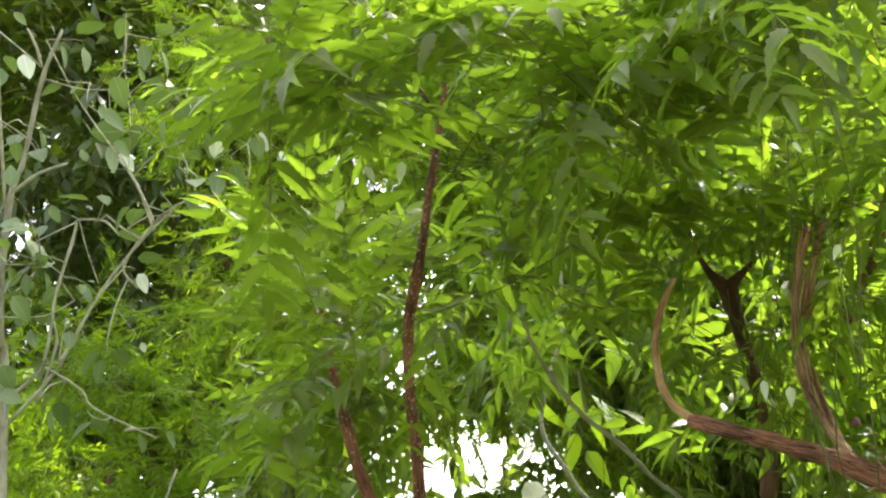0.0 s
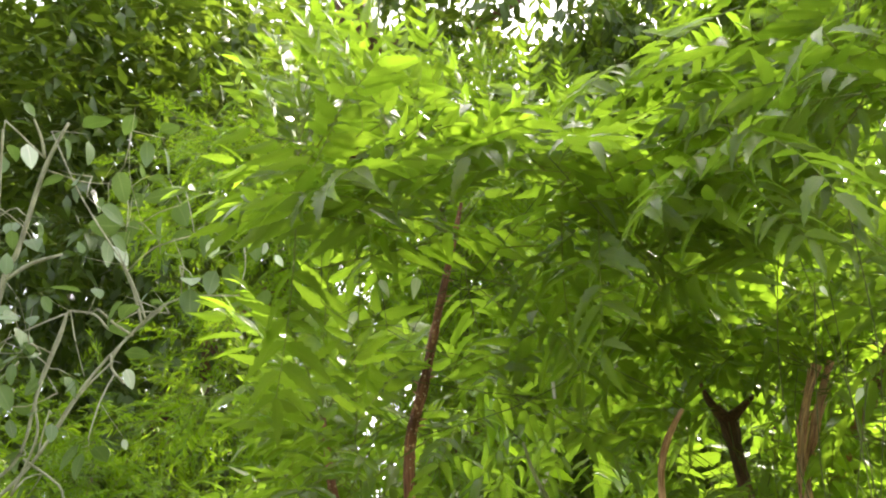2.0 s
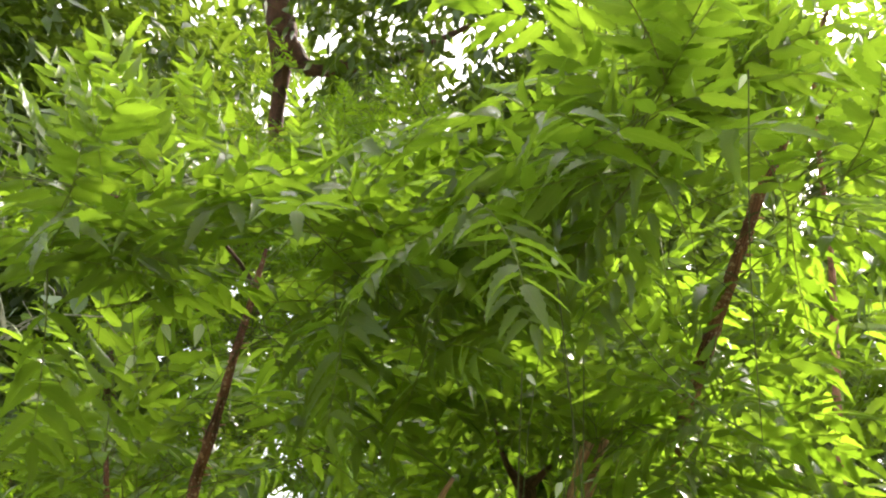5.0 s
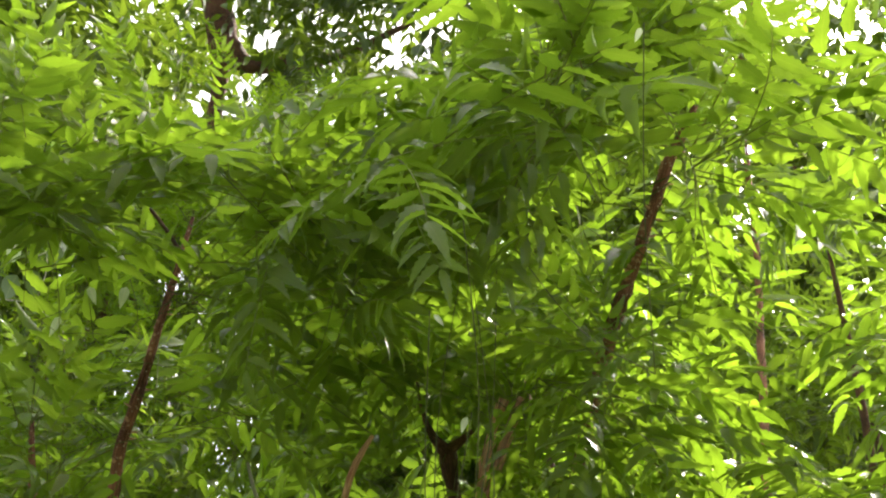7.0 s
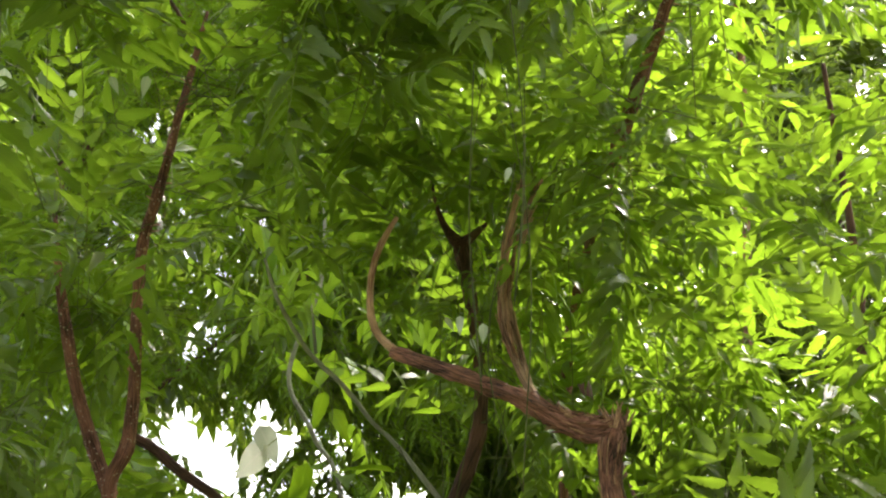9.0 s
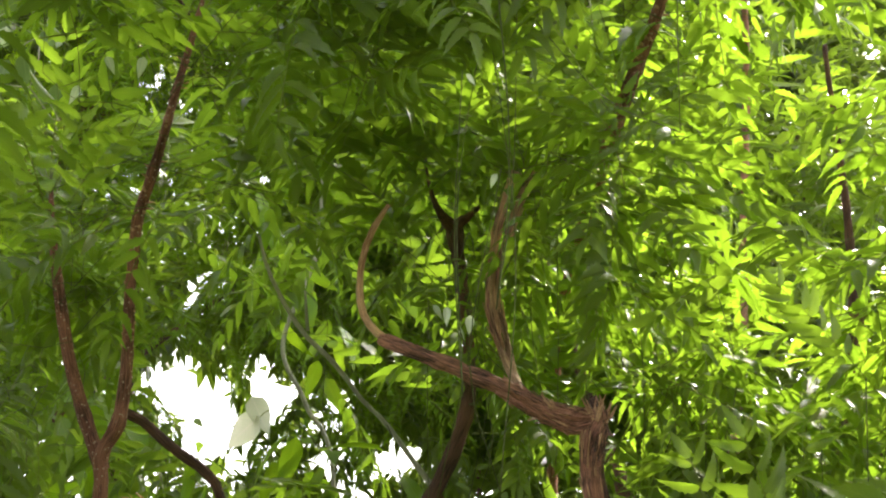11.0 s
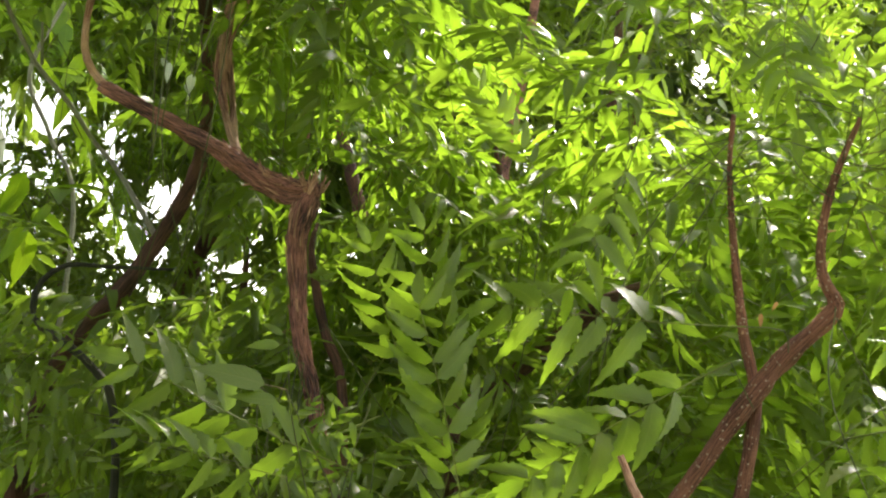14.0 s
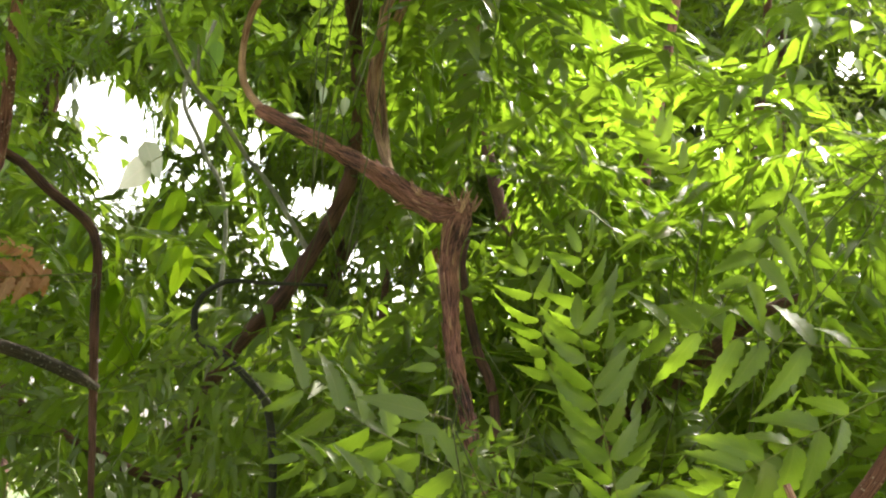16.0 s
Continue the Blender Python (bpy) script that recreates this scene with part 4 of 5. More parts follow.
# Pale undersides; their near-white colour also paints in a glint
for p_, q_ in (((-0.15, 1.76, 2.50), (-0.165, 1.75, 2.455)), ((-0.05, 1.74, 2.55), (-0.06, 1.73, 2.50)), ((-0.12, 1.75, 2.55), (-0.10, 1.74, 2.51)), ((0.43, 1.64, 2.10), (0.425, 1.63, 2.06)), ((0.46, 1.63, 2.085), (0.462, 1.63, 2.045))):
    single_leaf(slim if p_[0] < 0.2 else old, p_, q_, 0, [LEAF_WHITE, STALK], "leaf", "pale leaf back, whitened for a glint", shape=simple_leaf(920 + int(p_[2] * 100), 0.06, 7, 0.55, False), span=0.08)
for k, (p_, q_) in enumerate([((0.095, 1.905, 1.806), (-0.10, 1.893, 1.772)), ((0.088, 1.90, 1.80), (-0.08, 1.90, 1.790)), ((0.07, 1.91, 1.79), (-0.09, 1.90, 1.798)), ((0.036, 1.90, 1.829), (-0.045, 1.89, 1.842)), ((0.06, 1.915, 1.80), (-0.11, 1.91, 1.782))]):
    single_leaf(slim, p_, q_, 0, [DRY, STALK], "dead_leaf", "shrivelled ragged brown dead leaf", shape=compound_leaf(950 + k, 9, 0.30, 0.075, 11, 0.32, 0.08, 0.42, 0.1), span=0.32)
single_leaf(right, (1.243, 1.36, 1.786), (1.243, 1.355, 1.756), 0, [DRY, STALK], "dead_leaf", "small orange dead leaf", shape=simple_leaf(905, 0.05, 6, 0.4, False), span=0.07)
single_leaf(right, (1.27, 1.35, 1.80), (1.255, 1.35, 1.782), 0, [DRY, STALK], "dead_leaf", "small orange dead leaf", shape=simple_leaf(906, 0.05, 6, 0.4, False), span=0.07)
single_leaf(back, (0.175, 2.60, 2.165), (0.065, 2.62, 2.10), 0, [PALE, STALK], "dead_leaf", "large bleached papery dead leaf", shape=simple_leaf(907, 0.10, 8, 0.75, False), span=0.11)
single_leaf(back, (0.124, 2.598, 2.215), (0.175, 2.61, 2.12), 0, [PALE, STALK], "dead_leaf", "bleached papery dead leaf", shape=simple_leaf(908, 0.10, 8, 0.7, False), span=0.11)
for k, (p_, q_) in enumerate([((0.588, 1.367, 1.67), (0.531, 1.378, 1.674)), ((0.606, 1.365, 1.651), (0.568, 1.374, 1.638)), ((0.585, 1.367, 1.678), (0.552, 1.372, 1.701)), ((0.628, 1.361, 1.62), (0.663, 1.353, 1.602))]):
    single_leaf(old, p_, q_, shape=simple_leaf(980 + k, 0.08, 10, 0.40, False), span=0.10)
single_leaf(right, (0.53, 1.07, 1.60), (0.44, 1.06, 1.625), 0, shape=simple_leaf(909, 0.08, 10, 0.42, False), span=0.10)
single_leaf(right, (0.535, 1.07, 1.59), (0.475, 1.06, 1.595), 0, shape=simple_leaf(910, 0.08, 10, 0.42, False), span=0.10)
for k in range(14):
    p_ = np.array((0.535 + 0.022 * math.sin(2.1 * k), 1.99 - 0.01 * (k % 3), 2.04 + 0.018 * k))
    single_leaf(back, p_, p_ + (0.035 * math.cos(1.7 * k), -0.01, -0.045), lift=0.3, shape=simple_leaf(1100 + k, 0.07, 9, 0.42, False), span=0.08)
LOW_LEAVES = (((0.382, 1.872, 1.686), (0.276, 1.879, 1.622)), ((0.252, 1.876, 1.673), (0.366, 1.877, 1.595)), ((0.406, 1.874, 1.635), (0.31, 1.88, 1.555)), ((0.252, 1.88, 1.602), (0.357, 1.878, 1.524)), ((0.417, 1.87, 1.69), (0.336, 1.873, 1.7)), ((0.264, 1.874, 1.71), (0.214, 1.878, 1.634)), ((0.397, 1.876, 1.563), (0.282, 1.88, 1.5)), ((0.186, 1.876, 1.649), (0.273, 1.874, 1.711)))
for p_, q_ in (((0.50, 1.80, 2.23), (0.44, 1.79, 2.16)), ((0.45, 1.80, 2.17), (0.51, 1.79, 2.11)), ((0.50, 1.82, 2.13), (0.44, 1.80, 2.06)), ((0.44, 1.81, 2.25), (0.505, 1.80, 2.18)), ((0.51, 1.83, 2.09), (0.455, 1.80, 2.03))):
    single_leaf(back, p_, q_, lift=0.3, shape=NEAR_LEAVES[int(p_[2] * 100) % 14], span=0.24)
for k, (p_, q_) in enumerate(LOW_LEAVES):
    single_leaf(back, p_, q_, lift=0.6, shape=NEAR_LEAVES[(5 * k) % 14], span=0.20)
for k, (p_, q_) in enumerate([((0.55, 1.343, 1.593), (0.664, 1.322, 1.564)), ((0.59, 1.337, 1.488), (0.649, 1.325, 1.59)), ((0.681, 1.317, 1.605), (0.601, 1.336, 1.521)), ((0.528, 1.347, 1.532), (0.648, 1.326, 1.503)), ((0.691, 1.316, 1.551), (0.622, 1.331, 1.489)), ((0.565, 1.341, 1.56), (0.608, 1.332, 1.609))]):
    single_leaf(right, p_, q_, k % 5, lift=0.7)
chance = rng.bit_generator.state
# More small leaves, whitened to stand in for glints
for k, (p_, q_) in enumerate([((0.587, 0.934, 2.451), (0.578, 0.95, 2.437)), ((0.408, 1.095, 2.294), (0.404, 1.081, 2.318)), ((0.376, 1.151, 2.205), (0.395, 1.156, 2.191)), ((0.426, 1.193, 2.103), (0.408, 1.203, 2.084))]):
    single_leaf(slim if p_[0] < 0.2 else old, p_, q_, 0, [LEAF_WHITE, STALK], "leaf", "pale leaf back, whitened for a glint", shape=simple_leaf(1020 + k, 0.07, 7, 0.55, False), span=0.09)
rng.bit_generator.state = chance
slim.finish(300)
old.finish(300)
back.finish(220)
right.finish(300)

# ---- the sunlit trees behind, the sapling, the dark trees ----
glow = Tree("neem_tree", (1.9, 3.4, -0.02), "sunlit yellow-green neem tree with dense drooping leaves", BARK_DARK, NEAR_LEAVES, [LEAF, STALK], group="neem trees")
glow.limb("trunk", [(1.9, 3.4, -0.05, 0.07), (1.9, 3.4, 1.2, 0.05), (1.85, 3.3, 2.0, 0.026), (1.8, 3.0, 2.7, 0.014), (1.6, 2.6, 3.2, 0.006)], 10, bare=False)
glow.limb("limb", [(1.88, 3.36, 1.5, 0.024), (1.5, 2.9, 2.0, 0.012), (1.25, 2.55, 2.4, 0.005)], 9, bare=False)
glow.crown((2.0, 2.4, 1.6), (0.6, 0.3, 0.35), 26, 0.2, 0.0, droop=0.8, free=1.0, scale=1.2)
glow.crown((2.8, 4.8, 3.2), (1.1, 0.2, 0.9), 40, 0.1, 0.0, droop=0.8, free=1.0, scale=1.5)
glow.sheet((1.08, 2.06, 2.34), 0.82, 0.86, 28, thick=0.02, droop=0.25, free=0.6, scale=1.3)
glow.rosette((0.67, 1.53, 2.41), 34, 0.8, low=-35, lean=(0.1, 0), free=0.1)
glow.sheet((1.75, 2.15, 2.25), 0.45, 0.5, 12, thick=0.03, droop=0.25, free=0.6, scale=1.2)
glow.crown((2.0, 2.2, 2.15), (0.25, 0.20, 0.15), 8, 0.1, 0.0, droop=0.8, free=1.0, scale=1.2)
# Unseen crown off to the right, added to shade the low right leaves
glow.crown((2.25, 2.1, 3.05), (0.28, 0.25, 0.28), 9, 0.1, 0.0, droop=0.8, free=1.0, scale=1.2)
chance = rng.bit_generator.state
# Glints among the sunlit foliage, painted in as small pale leaves
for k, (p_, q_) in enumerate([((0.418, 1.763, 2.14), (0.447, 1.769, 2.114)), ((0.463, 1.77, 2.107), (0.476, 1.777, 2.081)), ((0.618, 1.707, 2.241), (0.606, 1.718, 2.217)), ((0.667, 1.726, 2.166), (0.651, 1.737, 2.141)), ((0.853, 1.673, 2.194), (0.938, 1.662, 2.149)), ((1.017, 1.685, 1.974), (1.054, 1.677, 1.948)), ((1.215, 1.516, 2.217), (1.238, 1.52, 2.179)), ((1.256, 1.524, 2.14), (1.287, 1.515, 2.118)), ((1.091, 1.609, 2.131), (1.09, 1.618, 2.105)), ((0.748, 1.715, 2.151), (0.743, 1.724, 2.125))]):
    single_leaf(glow, p_, q_, 0, [LEAF_WHITE, STALK], "leaf", "leaf painted pale for a glint", shape=simple_leaf(1000 + k, 0.07, 7, 0.46, False), span=0.09)
rng.bit_generator.state = chance
glow.finish(300)

mid = Tree("neem_tree", (1.5, 3.6, -0.02), "leafy neem tree with low spreading branches", BARK_DARK, MID_LEAVES, [LEAF_FAR, STALK], group="neem trees")
mid.limb("trunk", [(1.5, 3.6, -0.05, 0.07), (1.45, 3.55, 1.0, 0.05), (1.3, 3.4, 1.8, 0.03), (1.0, 3.2, 2.6, 0.015), (0.8, 3.0, 3.1, 0.006)], 10, bare=False)
mid.limb("limb", [(1.46, 3.56, 0.8, 0.03), (0.7, 3.3, 1.25, 0.02), (-0.1, 3.1, 1.6, 0.01), (-0.5, 3.0, 2.1, 0.005)], 9, bare=False)
mid.crown((0.45, 3.1, 1.45), (0.9, 0.2, 0.26), 16, 0.2, 0.0, droop=0.7, free=1.0, scale=1.15)
mid.sheet((0.0, 3.1, 1.8), 0.65, 0.62, 20, droop=0.4, free=1.0, scale=1.2)
mid.finish(100)

sap = Tree("sapling", (-1.47, 3.9, -0.02), "pale-stemmed sapling with rounded grey-green leaves", BARK_GREY, ROUND_LEAVES, [LEAF_GREY, STALK])
sap.limb("trunk", [(-1.46, 3.95, -0.05, 0.0350), (-1.47, 3.9, 1.4, 0.0280), (-1.468, 3.774, 2.883, 0.0146), (-1.467, 3.706, 3.069, 0.0117), (-1.448, 3.626, 3.271, 0.0117), (-1.399, 3.531, 3.498, 0.0109), (-1.347, 3.488, 3.608, 0.0088), (-1.261, 3.376, 3.838, 0.0080), (-1.179, 3.308, 3.976, 0.0051)], 9)
for pts in ([(-1.399, 3.528, 3.503, 0.0066), (-1.312, 3.525, 3.566, 0.0066), (-1.216, 3.535, 3.604, 0.0043)],
            [(-1.42, 3.563, 3.422, 0.0058), (-1.403, 3.405, 3.713, 0.0058), (-1.377, 3.27, 3.929, 0.0043)],
            [(-1.258, 3.357, 3.869, 0.0058), (-1.265, 3.318, 3.921, 0.0051), (-1.284, 3.276, 3.971, 0.0037)]):
    sap.limb("limb", pts, 7)
for pts in ([(-1.468, 3.78, 2.88, 0.0067), (-1.352, 3.776, 2.99, 0.0058), (-1.291, 3.706, 3.215, 0.0058), (-1.226, 3.651, 3.379, 0.0058), (-1.209, 3.63, 3.431, 0.0037)],
            [(-1.468, 3.80, 2.80, 0.0067), (-1.311, 3.795, 2.975, 0.0058), (-1.168, 3.748, 3.204, 0.0051), (-1.028, 3.713, 3.365, 0.0051), (-0.905, 3.689, 3.472, 0.0043)],
            [(-0.97, 3.70, 3.41, 0.0051), (-1.001, 3.638, 3.527, 0.0058), (-1.041, 3.584, 3.608, 0.0043)],
            [(-1.2, 3.63, 3.44, 0.0037), (-1.122, 3.653, 3.436, 0.0037), (-1.08, 3.684, 3.396, 0.0037), (-1.019, 3.711, 3.374, 0.0037)]):
    sap.limb("limb", pts, 7)
bare = np.array(BARE)
for pts in (((-0.968, 3.522, 3.124), (-1.005, 3.484, 3.189), (-0.902, 3.452, 3.313), (-0.793, 3.443, 3.38), (-0.616, 3.468, 3.397)), ((-0.902, 3.452, 3.313), (-0.93, 3.41, 3.39), (-0.963, 3.358, 3.461)),
            ((-0.94, 3.466, 3.264), (-0.99, 3.44, 3.29), (-1.042, 3.404, 3.332)), ((-1.30, 3.60, 2.80), (-1.218, 3.518, 2.954), (-1.218, 3.472, 3.067), (-1.148, 3.413, 3.247), (-1.125, 3.385, 3.32), (-1.11, 3.43, 3.24), (-1.084, 3.484, 3.138)),
            ((-1.213, 3.538, 2.905), (-1.15, 3.52, 3.0), (-1.087, 3.501, 3.097), (-1.0, 3.48, 3.185)), ((-1.26, 3.55, 2.9), (-1.153, 3.587, 2.824), (-1.123, 3.612, 2.774), (-0.945, 3.689, 2.682)), ((-0.96, 3.80, 2.30), (-0.928, 3.745, 2.488), (-0.89, 3.728, 2.588))):
    sap.limb("limb", [(*p, 0.0046 - 0.0005 * k) for k, p in enumerate(pts)], 7, bare=False)
for c, r, k in (((-1.15, 3.5, 3.6), (0.40, 0.2, 0.45), 22), ((-1.3, 3.6, 3.0), (0.30, 0.2, 0.35), 26), ((-0.75, 3.6, 3.45), (0.30, 0.2, 0.30), 6)):
    for _ in range(k):
        p = rng.uniform(-1, 1, 3) * r + c
        sap.spray(p, rng.normal(0, 1, 3) + (0, 0, 0.3), 3, 0.12, rng.uniform(0.8, 1.3), 0.7, 0.6, 0.0025)
SAP_LEAVES = (((-1.03, 3.197, 3.598), (-0.945, 3.242, 3.566)), ((-0.968, 3.147, 3.704), (-0.931, 3.213, 3.619)), ((-0.919, 3.243, 3.575), (-0.918, 3.28, 3.515)), ((-1.0, 3.255, 3.518), (-0.937, 3.288, 3.491)),
              ((-0.899, 3.065, 3.848), (-0.933, 3.102, 3.784)), ((-1.285, 3.251, 3.355), (-1.277, 3.212, 3.43)), ((-1.194, 3.293, 3.339), (-1.159, 3.328, 3.295)), ((-1.064, 3.277, 3.447), (-1.076, 3.252, 3.484)),
              ((-1.324, 3.367, 3.09), (-1.268, 3.417, 3.022)), ((-1.359, 3.432, 2.898), (-1.325, 3.474, 2.819)), ((-1.386, 3.457, 2.801), (-1.311, 3.49, 2.788)), ((-1.222, 2.974, 3.824), (-1.181, 3.007, 3.802)))
for k, (p_, q_) in enumerate(SAP_LEAVES):
    single_leaf(sap, p_, q_, shape=simple_leaf(960 + k, 0.09, 8, 0.62), span=0.095)
for p_, q_ in (((-1.06, 3.55, 3.66), (-1.00, 3.54, 3.58)), ((-0.695, 3.402, 3.595), (-0.704, 3.448, 3.511)), ((-0.509, 3.46, 3.548), (-0.475, 3.487, 3.508)), ((-0.962, 3.537, 2.958), (-0.945, 3.557, 2.917)), ((-0.961, 3.452, 3.162), (-0.916, 3.492, 3.098)), ((-1.35, 3.4, 3.98), (-1.30, 3.38, 3.88))):
    single_leaf(sap, p_, q_, 0, [LEAF_WHITE, STALK], "leaf", "pale whitish rounded leaf", shape=simple_leaf(940 + int(p_[2] * 100), 0.09, 7, 0.62), span=0.11)
sap.finish(200, BARK_GREY)

vine = Tree("climber", (0.3, 3.05, -0.02), "climbing plant with broad bright yellow-green leaves", BARK_GREY, VINE_LEAVES, [LEAF_FERN, STALK])
vine.limb("stem", [(0.30, 3.05, -0.05, 0.009), (0.31, 3.0, 1.2, 0.008), (0.34, 2.96, 2.05, 0.006), (0.262, 2.915, 2.261, 0.006), (0.20, 2.87, 2.40, 0.006), (0.275, 2.80, 2.62, 0.005), (0.279, 2.73, 2.807, 0.004)], 7, 0.12, 0.2, bare=False)
for p, d_ in (((0.07, 3.1, 2.96), (0.3, -0.2, -0.5)), ((0.14, 3.1, 2.90), (0.2, -0.1, -0.8)), ((0.12, 3.12, 2.80), (0.3, 0, -0.6)), ((0.24, 3.0, 2.70), (0.2, -0.2, -0.8)), ((0.20, 3.0, 2.60), (-0.2, -0.2, -0.6)),
              ((0.32, 3.0, 2.56), (0.3, -0.1, -0.7)), ((0.40, 3.0, 2.68), (0.4, -0.2, -0.4)), ((0.30, 2.98, 2.42), (0.1, -0.1, -0.8)), ((0.15, 3.0, 2.48), (-0.4, -0.1, -0.5))):
    vine.spray(p, d_, 5, 0.14, 0.85, 0.9, 0.8)
vine.sheet((0.08, 2.78, 1.90), 0.66, 0.55, 40, thick=0.03, count=4, length=0.16, droop=0.5, free=1.0, scale=0.95)
vine.finish(120)

fern = Tree("feathery_tree", (-1.9, 5.6, -0.02), "light green feathery-leaved tree in the sun", BARK_DARK, FERN_LEAVES, [LEAF_FERN, STALK])
fern.limb("trunk", [(-1.9, 5.6, -0.05, 0.07), (-1.8, 5.5, 1.5, 0.05), (-1.6, 5.3, 2.6, 0.02), (-1.5, 5.2, 3.4, 0.008)], 8, bare=False)
fern.limb("limb", [(-1.75, 5.45, 1.9, 0.03), (-0.9, 5.2, 2.6, 0.02), (0.0, 5.0, 3.3, 0.01), (0.4, 4.9, 3.6, 0.006)], 8, bare=False)
fern.wood = False
fern.sheet((-1.35, 4.8, 2.62), 0.95, 0.85, 120, count=9, droop=0.4, free=1.0, scale=1.2)
fern.crown((0.0, 4.6, 3.5), (0.95, 0.4, 0.9), 210, 0.2, 0.0, count=9, droop=0.5, free=1.0, scale=1.2)
fern.crown((-2.1, 5.5, 3.5), (0.7, 0.3, 0.5), 50, 0.2, 0.0, count=9, droop=0.5, free=1.0, scale=1.2)
fern.crown((-0.2, 4.8, 4.55), (0.9, 0.4, 0.5), 110, 0.2, 0.0, count=9, droop=0.5, free=1.0, scale=1.2)
fern.finish(0)

dark = Tree("big_tree", (-3.0, 7.8, -0.02), "tall dark shade tree with thick crooked limbs", BARK_DARK, BROAD_LEAVES, [LEAF_DARK, STALK])
dark.limb("trunk", [(-3.0, 7.8, -0.05, 0.30), (-2.7, 7.6, 2.5, 0.24), (-1.6, 7.1, 4.4, 0.13), (-0.55, 6.5, 5.5, 0.07), (-0.39, 6.09, 6.206, 0.045), (-0.373, 5.966, 6.368, 0.06), (-0.38, 5.815, 6.551, 0.09), (-0.44, 5.638, 6.80, 0.075), (-0.47, 5.5, 7.3, 0.05)], 12, bare=False, step=0.08)
dark.limb("limb", [(-0.36, 5.804, 6.47, 0.075), (-0.213, 5.887, 6.335, 0.055), (-0.009, 5.881, 6.342, 0.048), (0.196, 5.863, 6.368, 0.04), (0.4, 5.816, 6.42, 0.03), (0.8, 5.7, 6.6, 0.015)], 10, bare=False, step=0.05)
dark.limb("limb", [(-2.6, 7.5, 3.2, 0.12), (-3.0, 6.8, 5.2, 0.07), (-3.2, 6.6, 6.4, 0.03)], 10, bare=False, step=0.08)
dark.limb("limb", [(-0.46, 5.52, 7.2, 0.05), (1.2, 6.9, 8.2, 0.04), (2.6, 6.8, 8.6, 0.03)], 10, bare=False, step=0.08)
keep_bare([(-0.39, 6.09, 6.206, 0.045), (-0.373, 5.966, 6.368, 0.06), (-0.38, 5.815, 6.551, 0.08), (-0.44, 5.638, 6.80, 0.07)])
bare = np.array(BARE)
dark.wood = False
dark.crown((-2.3, 6.6, 5.4), (1.8, 0.9, 2.4), 900, 0.1, 0.0, count=18, length=0.5, scale=1.7, droop=0.8, free=1.0)
dark.crown((1.1, 5.5, 6.5), (1.5, 0.6, 1.2), 560, 0.1, 0.0, count=18, length=0.4, scale=1.3, droop=0.8, free=0.1)
chance = rng.bit_generator.state
dark.crown((-2.0, 7.7, 6.9), (2.2, 0.5, 1.5), 280, 0.1, 0.0, count=18, length=0.5, scale=1.9, droop=0.8, free=1.0)
rng.bit_generator.state = chance
dark.finish(0)

bush = Tree("bush", (2.2, 3.6, -0.02), "dense shaded green bush under the trees", BARK_DARK, MID_LEAVES, [LEAF_FAR, STALK])
bush.limb("stem", [(2.2, 3.6, -0.05, 0.03), (2.2, 3.5, 0.6, 0.02), (2.2, 3.4, 1.4, 0.01)], 7, bare=False)
bush.wood = False
bush.crown((1.9, 3.2, 1.35), (0.9, 0.35, 0.7), 80, 0.2, 0.0, droop=0.6, free=1.0, scale=1.2)
bush.crown((2.5, 2.6, 1.5), (0.4, 0.4, 0.6), 40, 0.2, 0.0, droop=0.6, free=1.0, scale=1.2)
bush.crown((1.0, 2.3, 1.66), (0.48, 0.16, 0.20), 50, 0.2, 0.0, droop=0.6, free=1.0, scale=1.1)
bush.finish(0)

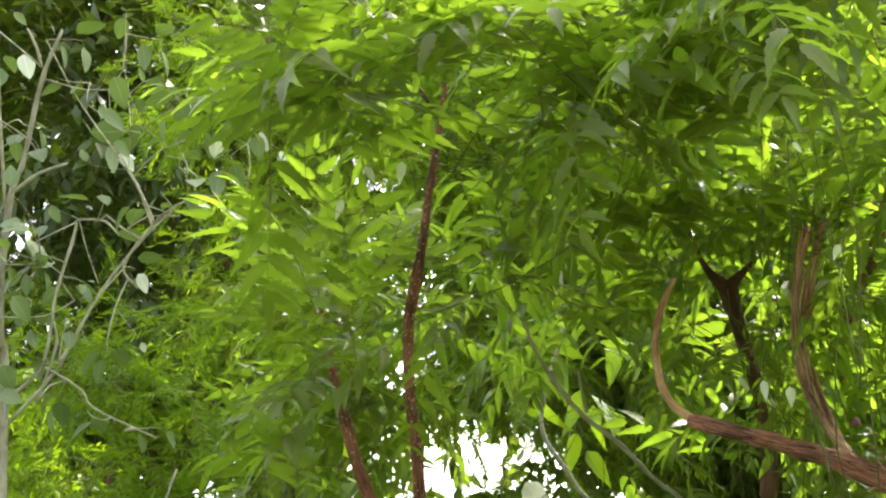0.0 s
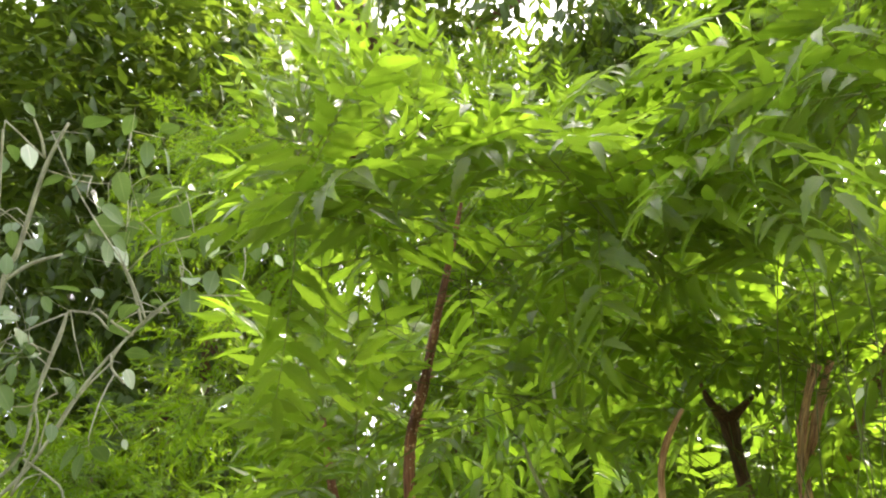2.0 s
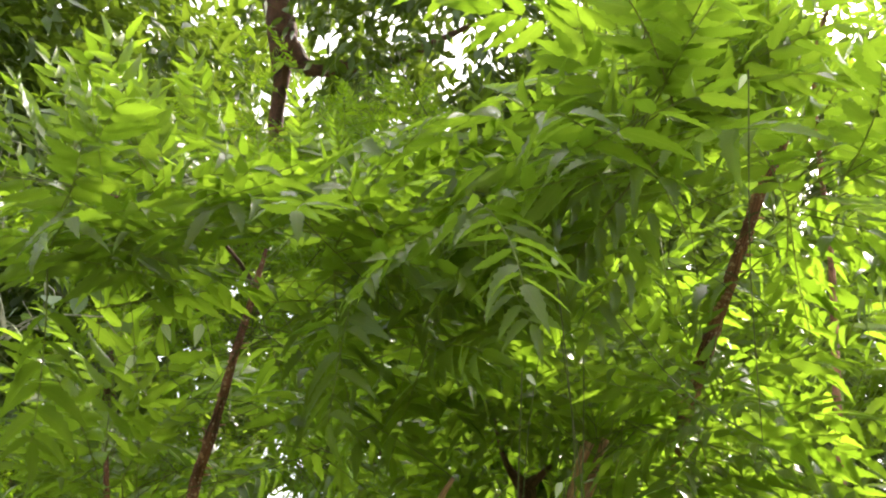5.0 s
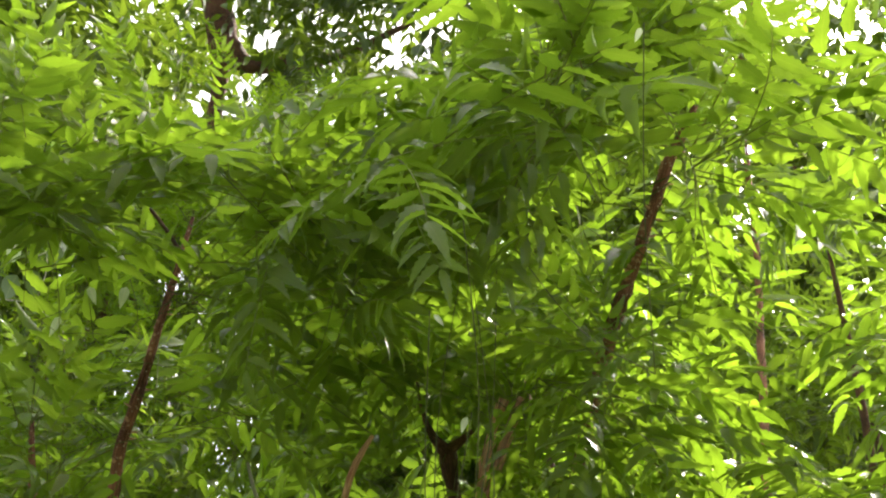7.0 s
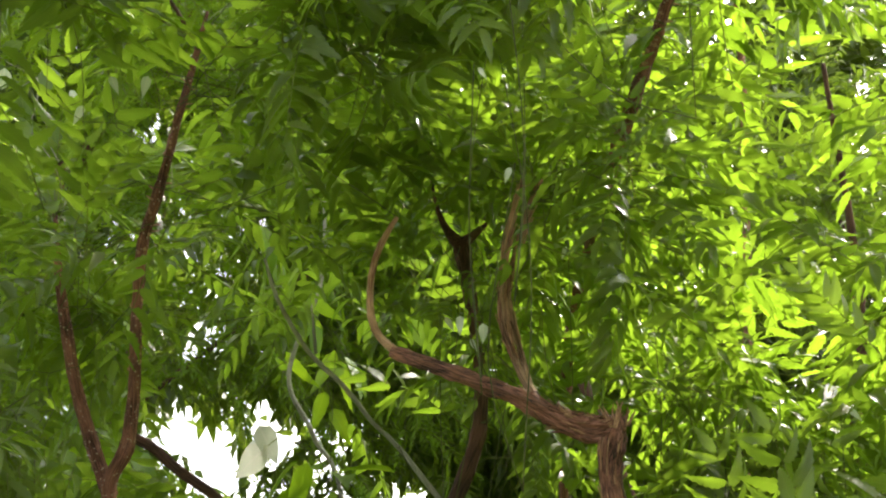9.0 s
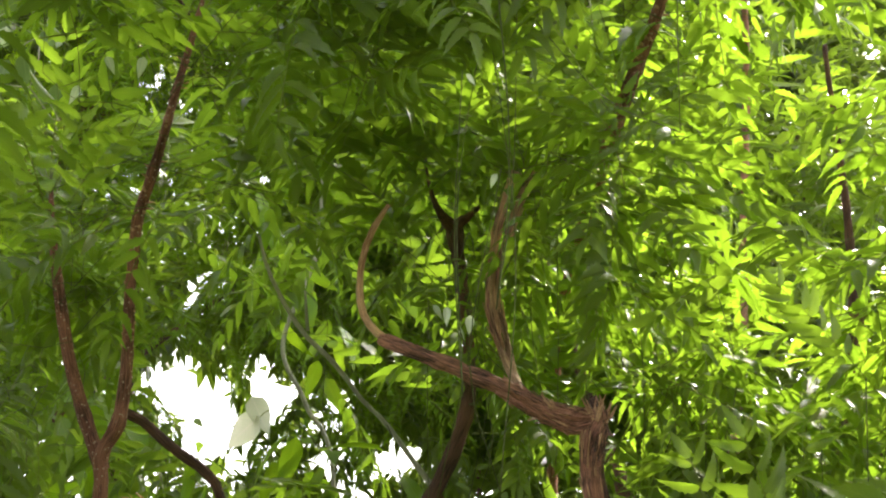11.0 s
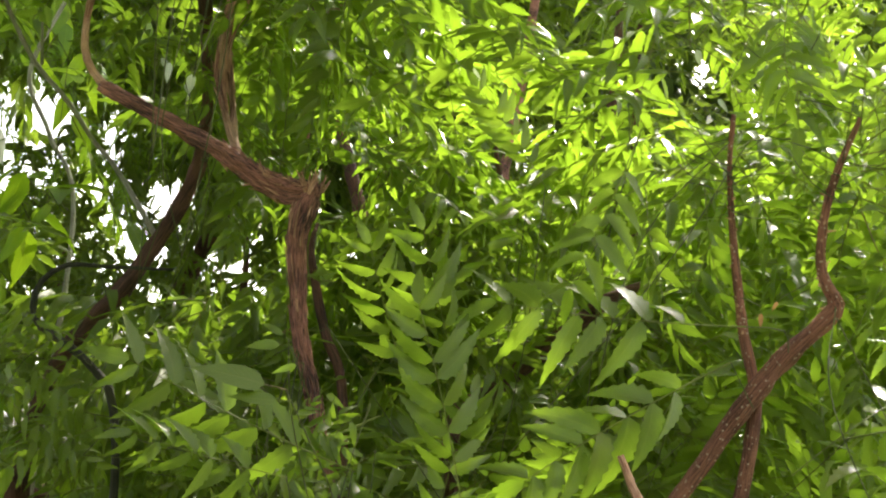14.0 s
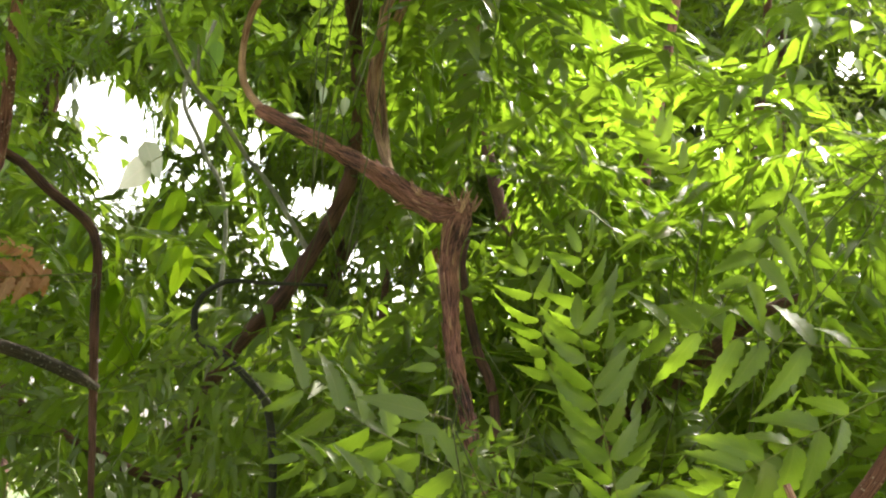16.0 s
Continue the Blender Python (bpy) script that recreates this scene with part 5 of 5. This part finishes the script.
for base, c, r, k, sc in (((3.6, 6.2, -0.02), (3.2, 5.6, 3.0), (1.8, 0.8, 2.2), 200, 1.3), ((1.2, 6.6, -0.02), (1.2, 5.8, 1.9), (1.6, 0.7, 1.0), 90, 1.3), ((0.9, 7.2, -0.02), (1.6, 6.4, 3.9), (1.2, 0.6, 1.2), 120, 1.6),
                          ((-1.4, 7.0, -0.02), (-0.6, 6.2, 2.6), (2.0, 0.7, 1.5), 100, 1.8), ((4.2, 3.2, -0.02), (3.4, 3.0, 2.2), (0.8, 0.9, 1.6), 130, 1.2)):
    far = Tree("neem_tree", base, "sunlit green neem tree with dense pinnate leaves", BARK_DARK, FAR_LEAVES, [LEAF_FAR, STALK], group="neem trees")
    b3 = np.array(base)
    far.limb("trunk", [(*base[:2], -0.05, 0.09), (base[0], base[1], c[2] * 0.5, 0.06), (*c, 0.03), (c[0], c[1], c[2] + r[2] * 0.8, 0.01)], 8, bare=False, step=0.08)
    far.wood = False
    far.crown(c, r, k, 0.2, 0.0, count=9, length=0.35, droop=0.7, free=1.0, scale=sc)
    if c[2] > 3.5:
        chance = rng.bit_generator.state
        far.crown((1.0, 5.6, 3.5), (0.9, 0.4, 0.9), 80, 0.2, 0.0, count=9, length=0.35, droop=0.7, free=1.0, scale=sc)
        far.crown((1.1, 5.5, 4.9), (1.0, 0.4, 0.7), 80, 0.2, 0.0, count=9, length=0.35, droop=0.7, free=1.0, scale=sc)
        rng.bit_generator.state = chance
    far.finish(0)

for base, c, r, k in (((-5.0, 10.5, -0.02), (-4.0, 9.6, 4.4), (2.4, 0.9, 4.6), 700), ((-1.2, 11.0, -0.02), (-0.8, 10.0, 7.0), (2.4, 0.9, 2.8), 420),
                      ((0.4, 12.6, -0.02), (0.4, 11.6, 2.9), (3.2, 0.8, 1.9), 170), ((3.2, 11.0, -0.02), (3.4, 10.0, 4.0), (2.4, 0.9, 4.2), 620), ((5.0, 9.4, -0.02), (4.4, 8.4, 6.2), (2.4, 0.9, 2.2), 480), ((7.5, 9.0, -0.02), (7.0, 8.2, 3.4), (2.2, 1.2, 3.4), 380),
                      ((-2.6, -3.6, -0.02), (-2.0, -4.4, 2.6), (2.6, 1.2, 1.8), 260), ((2.6, -3.8, -0.02), (2.4, -4.4, 2.6), (2.6, 1.2, 1.8), 260), ((-5.2, 1.6, -0.02), (-4.8, 1.6, 3.4), (1.2, 2.4, 3.0), 420)):
    far = Tree("shade_tree", base, "dark green broad-leaved tree closing the thicket", BARK_DARK, BROAD_LEAVES, [LEAF_DARK, STALK], group="shade trees")
    far.limb("trunk", [(*base[:2], -0.05, 0.16), (base[0], base[1], c[2] * 0.5, 0.11), (*c, 0.05), (c[0], c[1], c[2] + r[2] * 0.8, 0.02)], 8, bare=False, step=0.1)
    far.wood = False
    far.crown(c, r, k, 0.2, 0.0, count=18, length=0.6, droop=0.7, free=1.0, scale=2.6)
    if base[0] == 5.0:
        far.crown((4.15, 6.9, 7.9), (0.55, 0.5, 0.8), 50, 0.2, 0.0, count=18, length=0.4, droop=0.7, free=1.0, scale=1.8)
    far.finish(0)
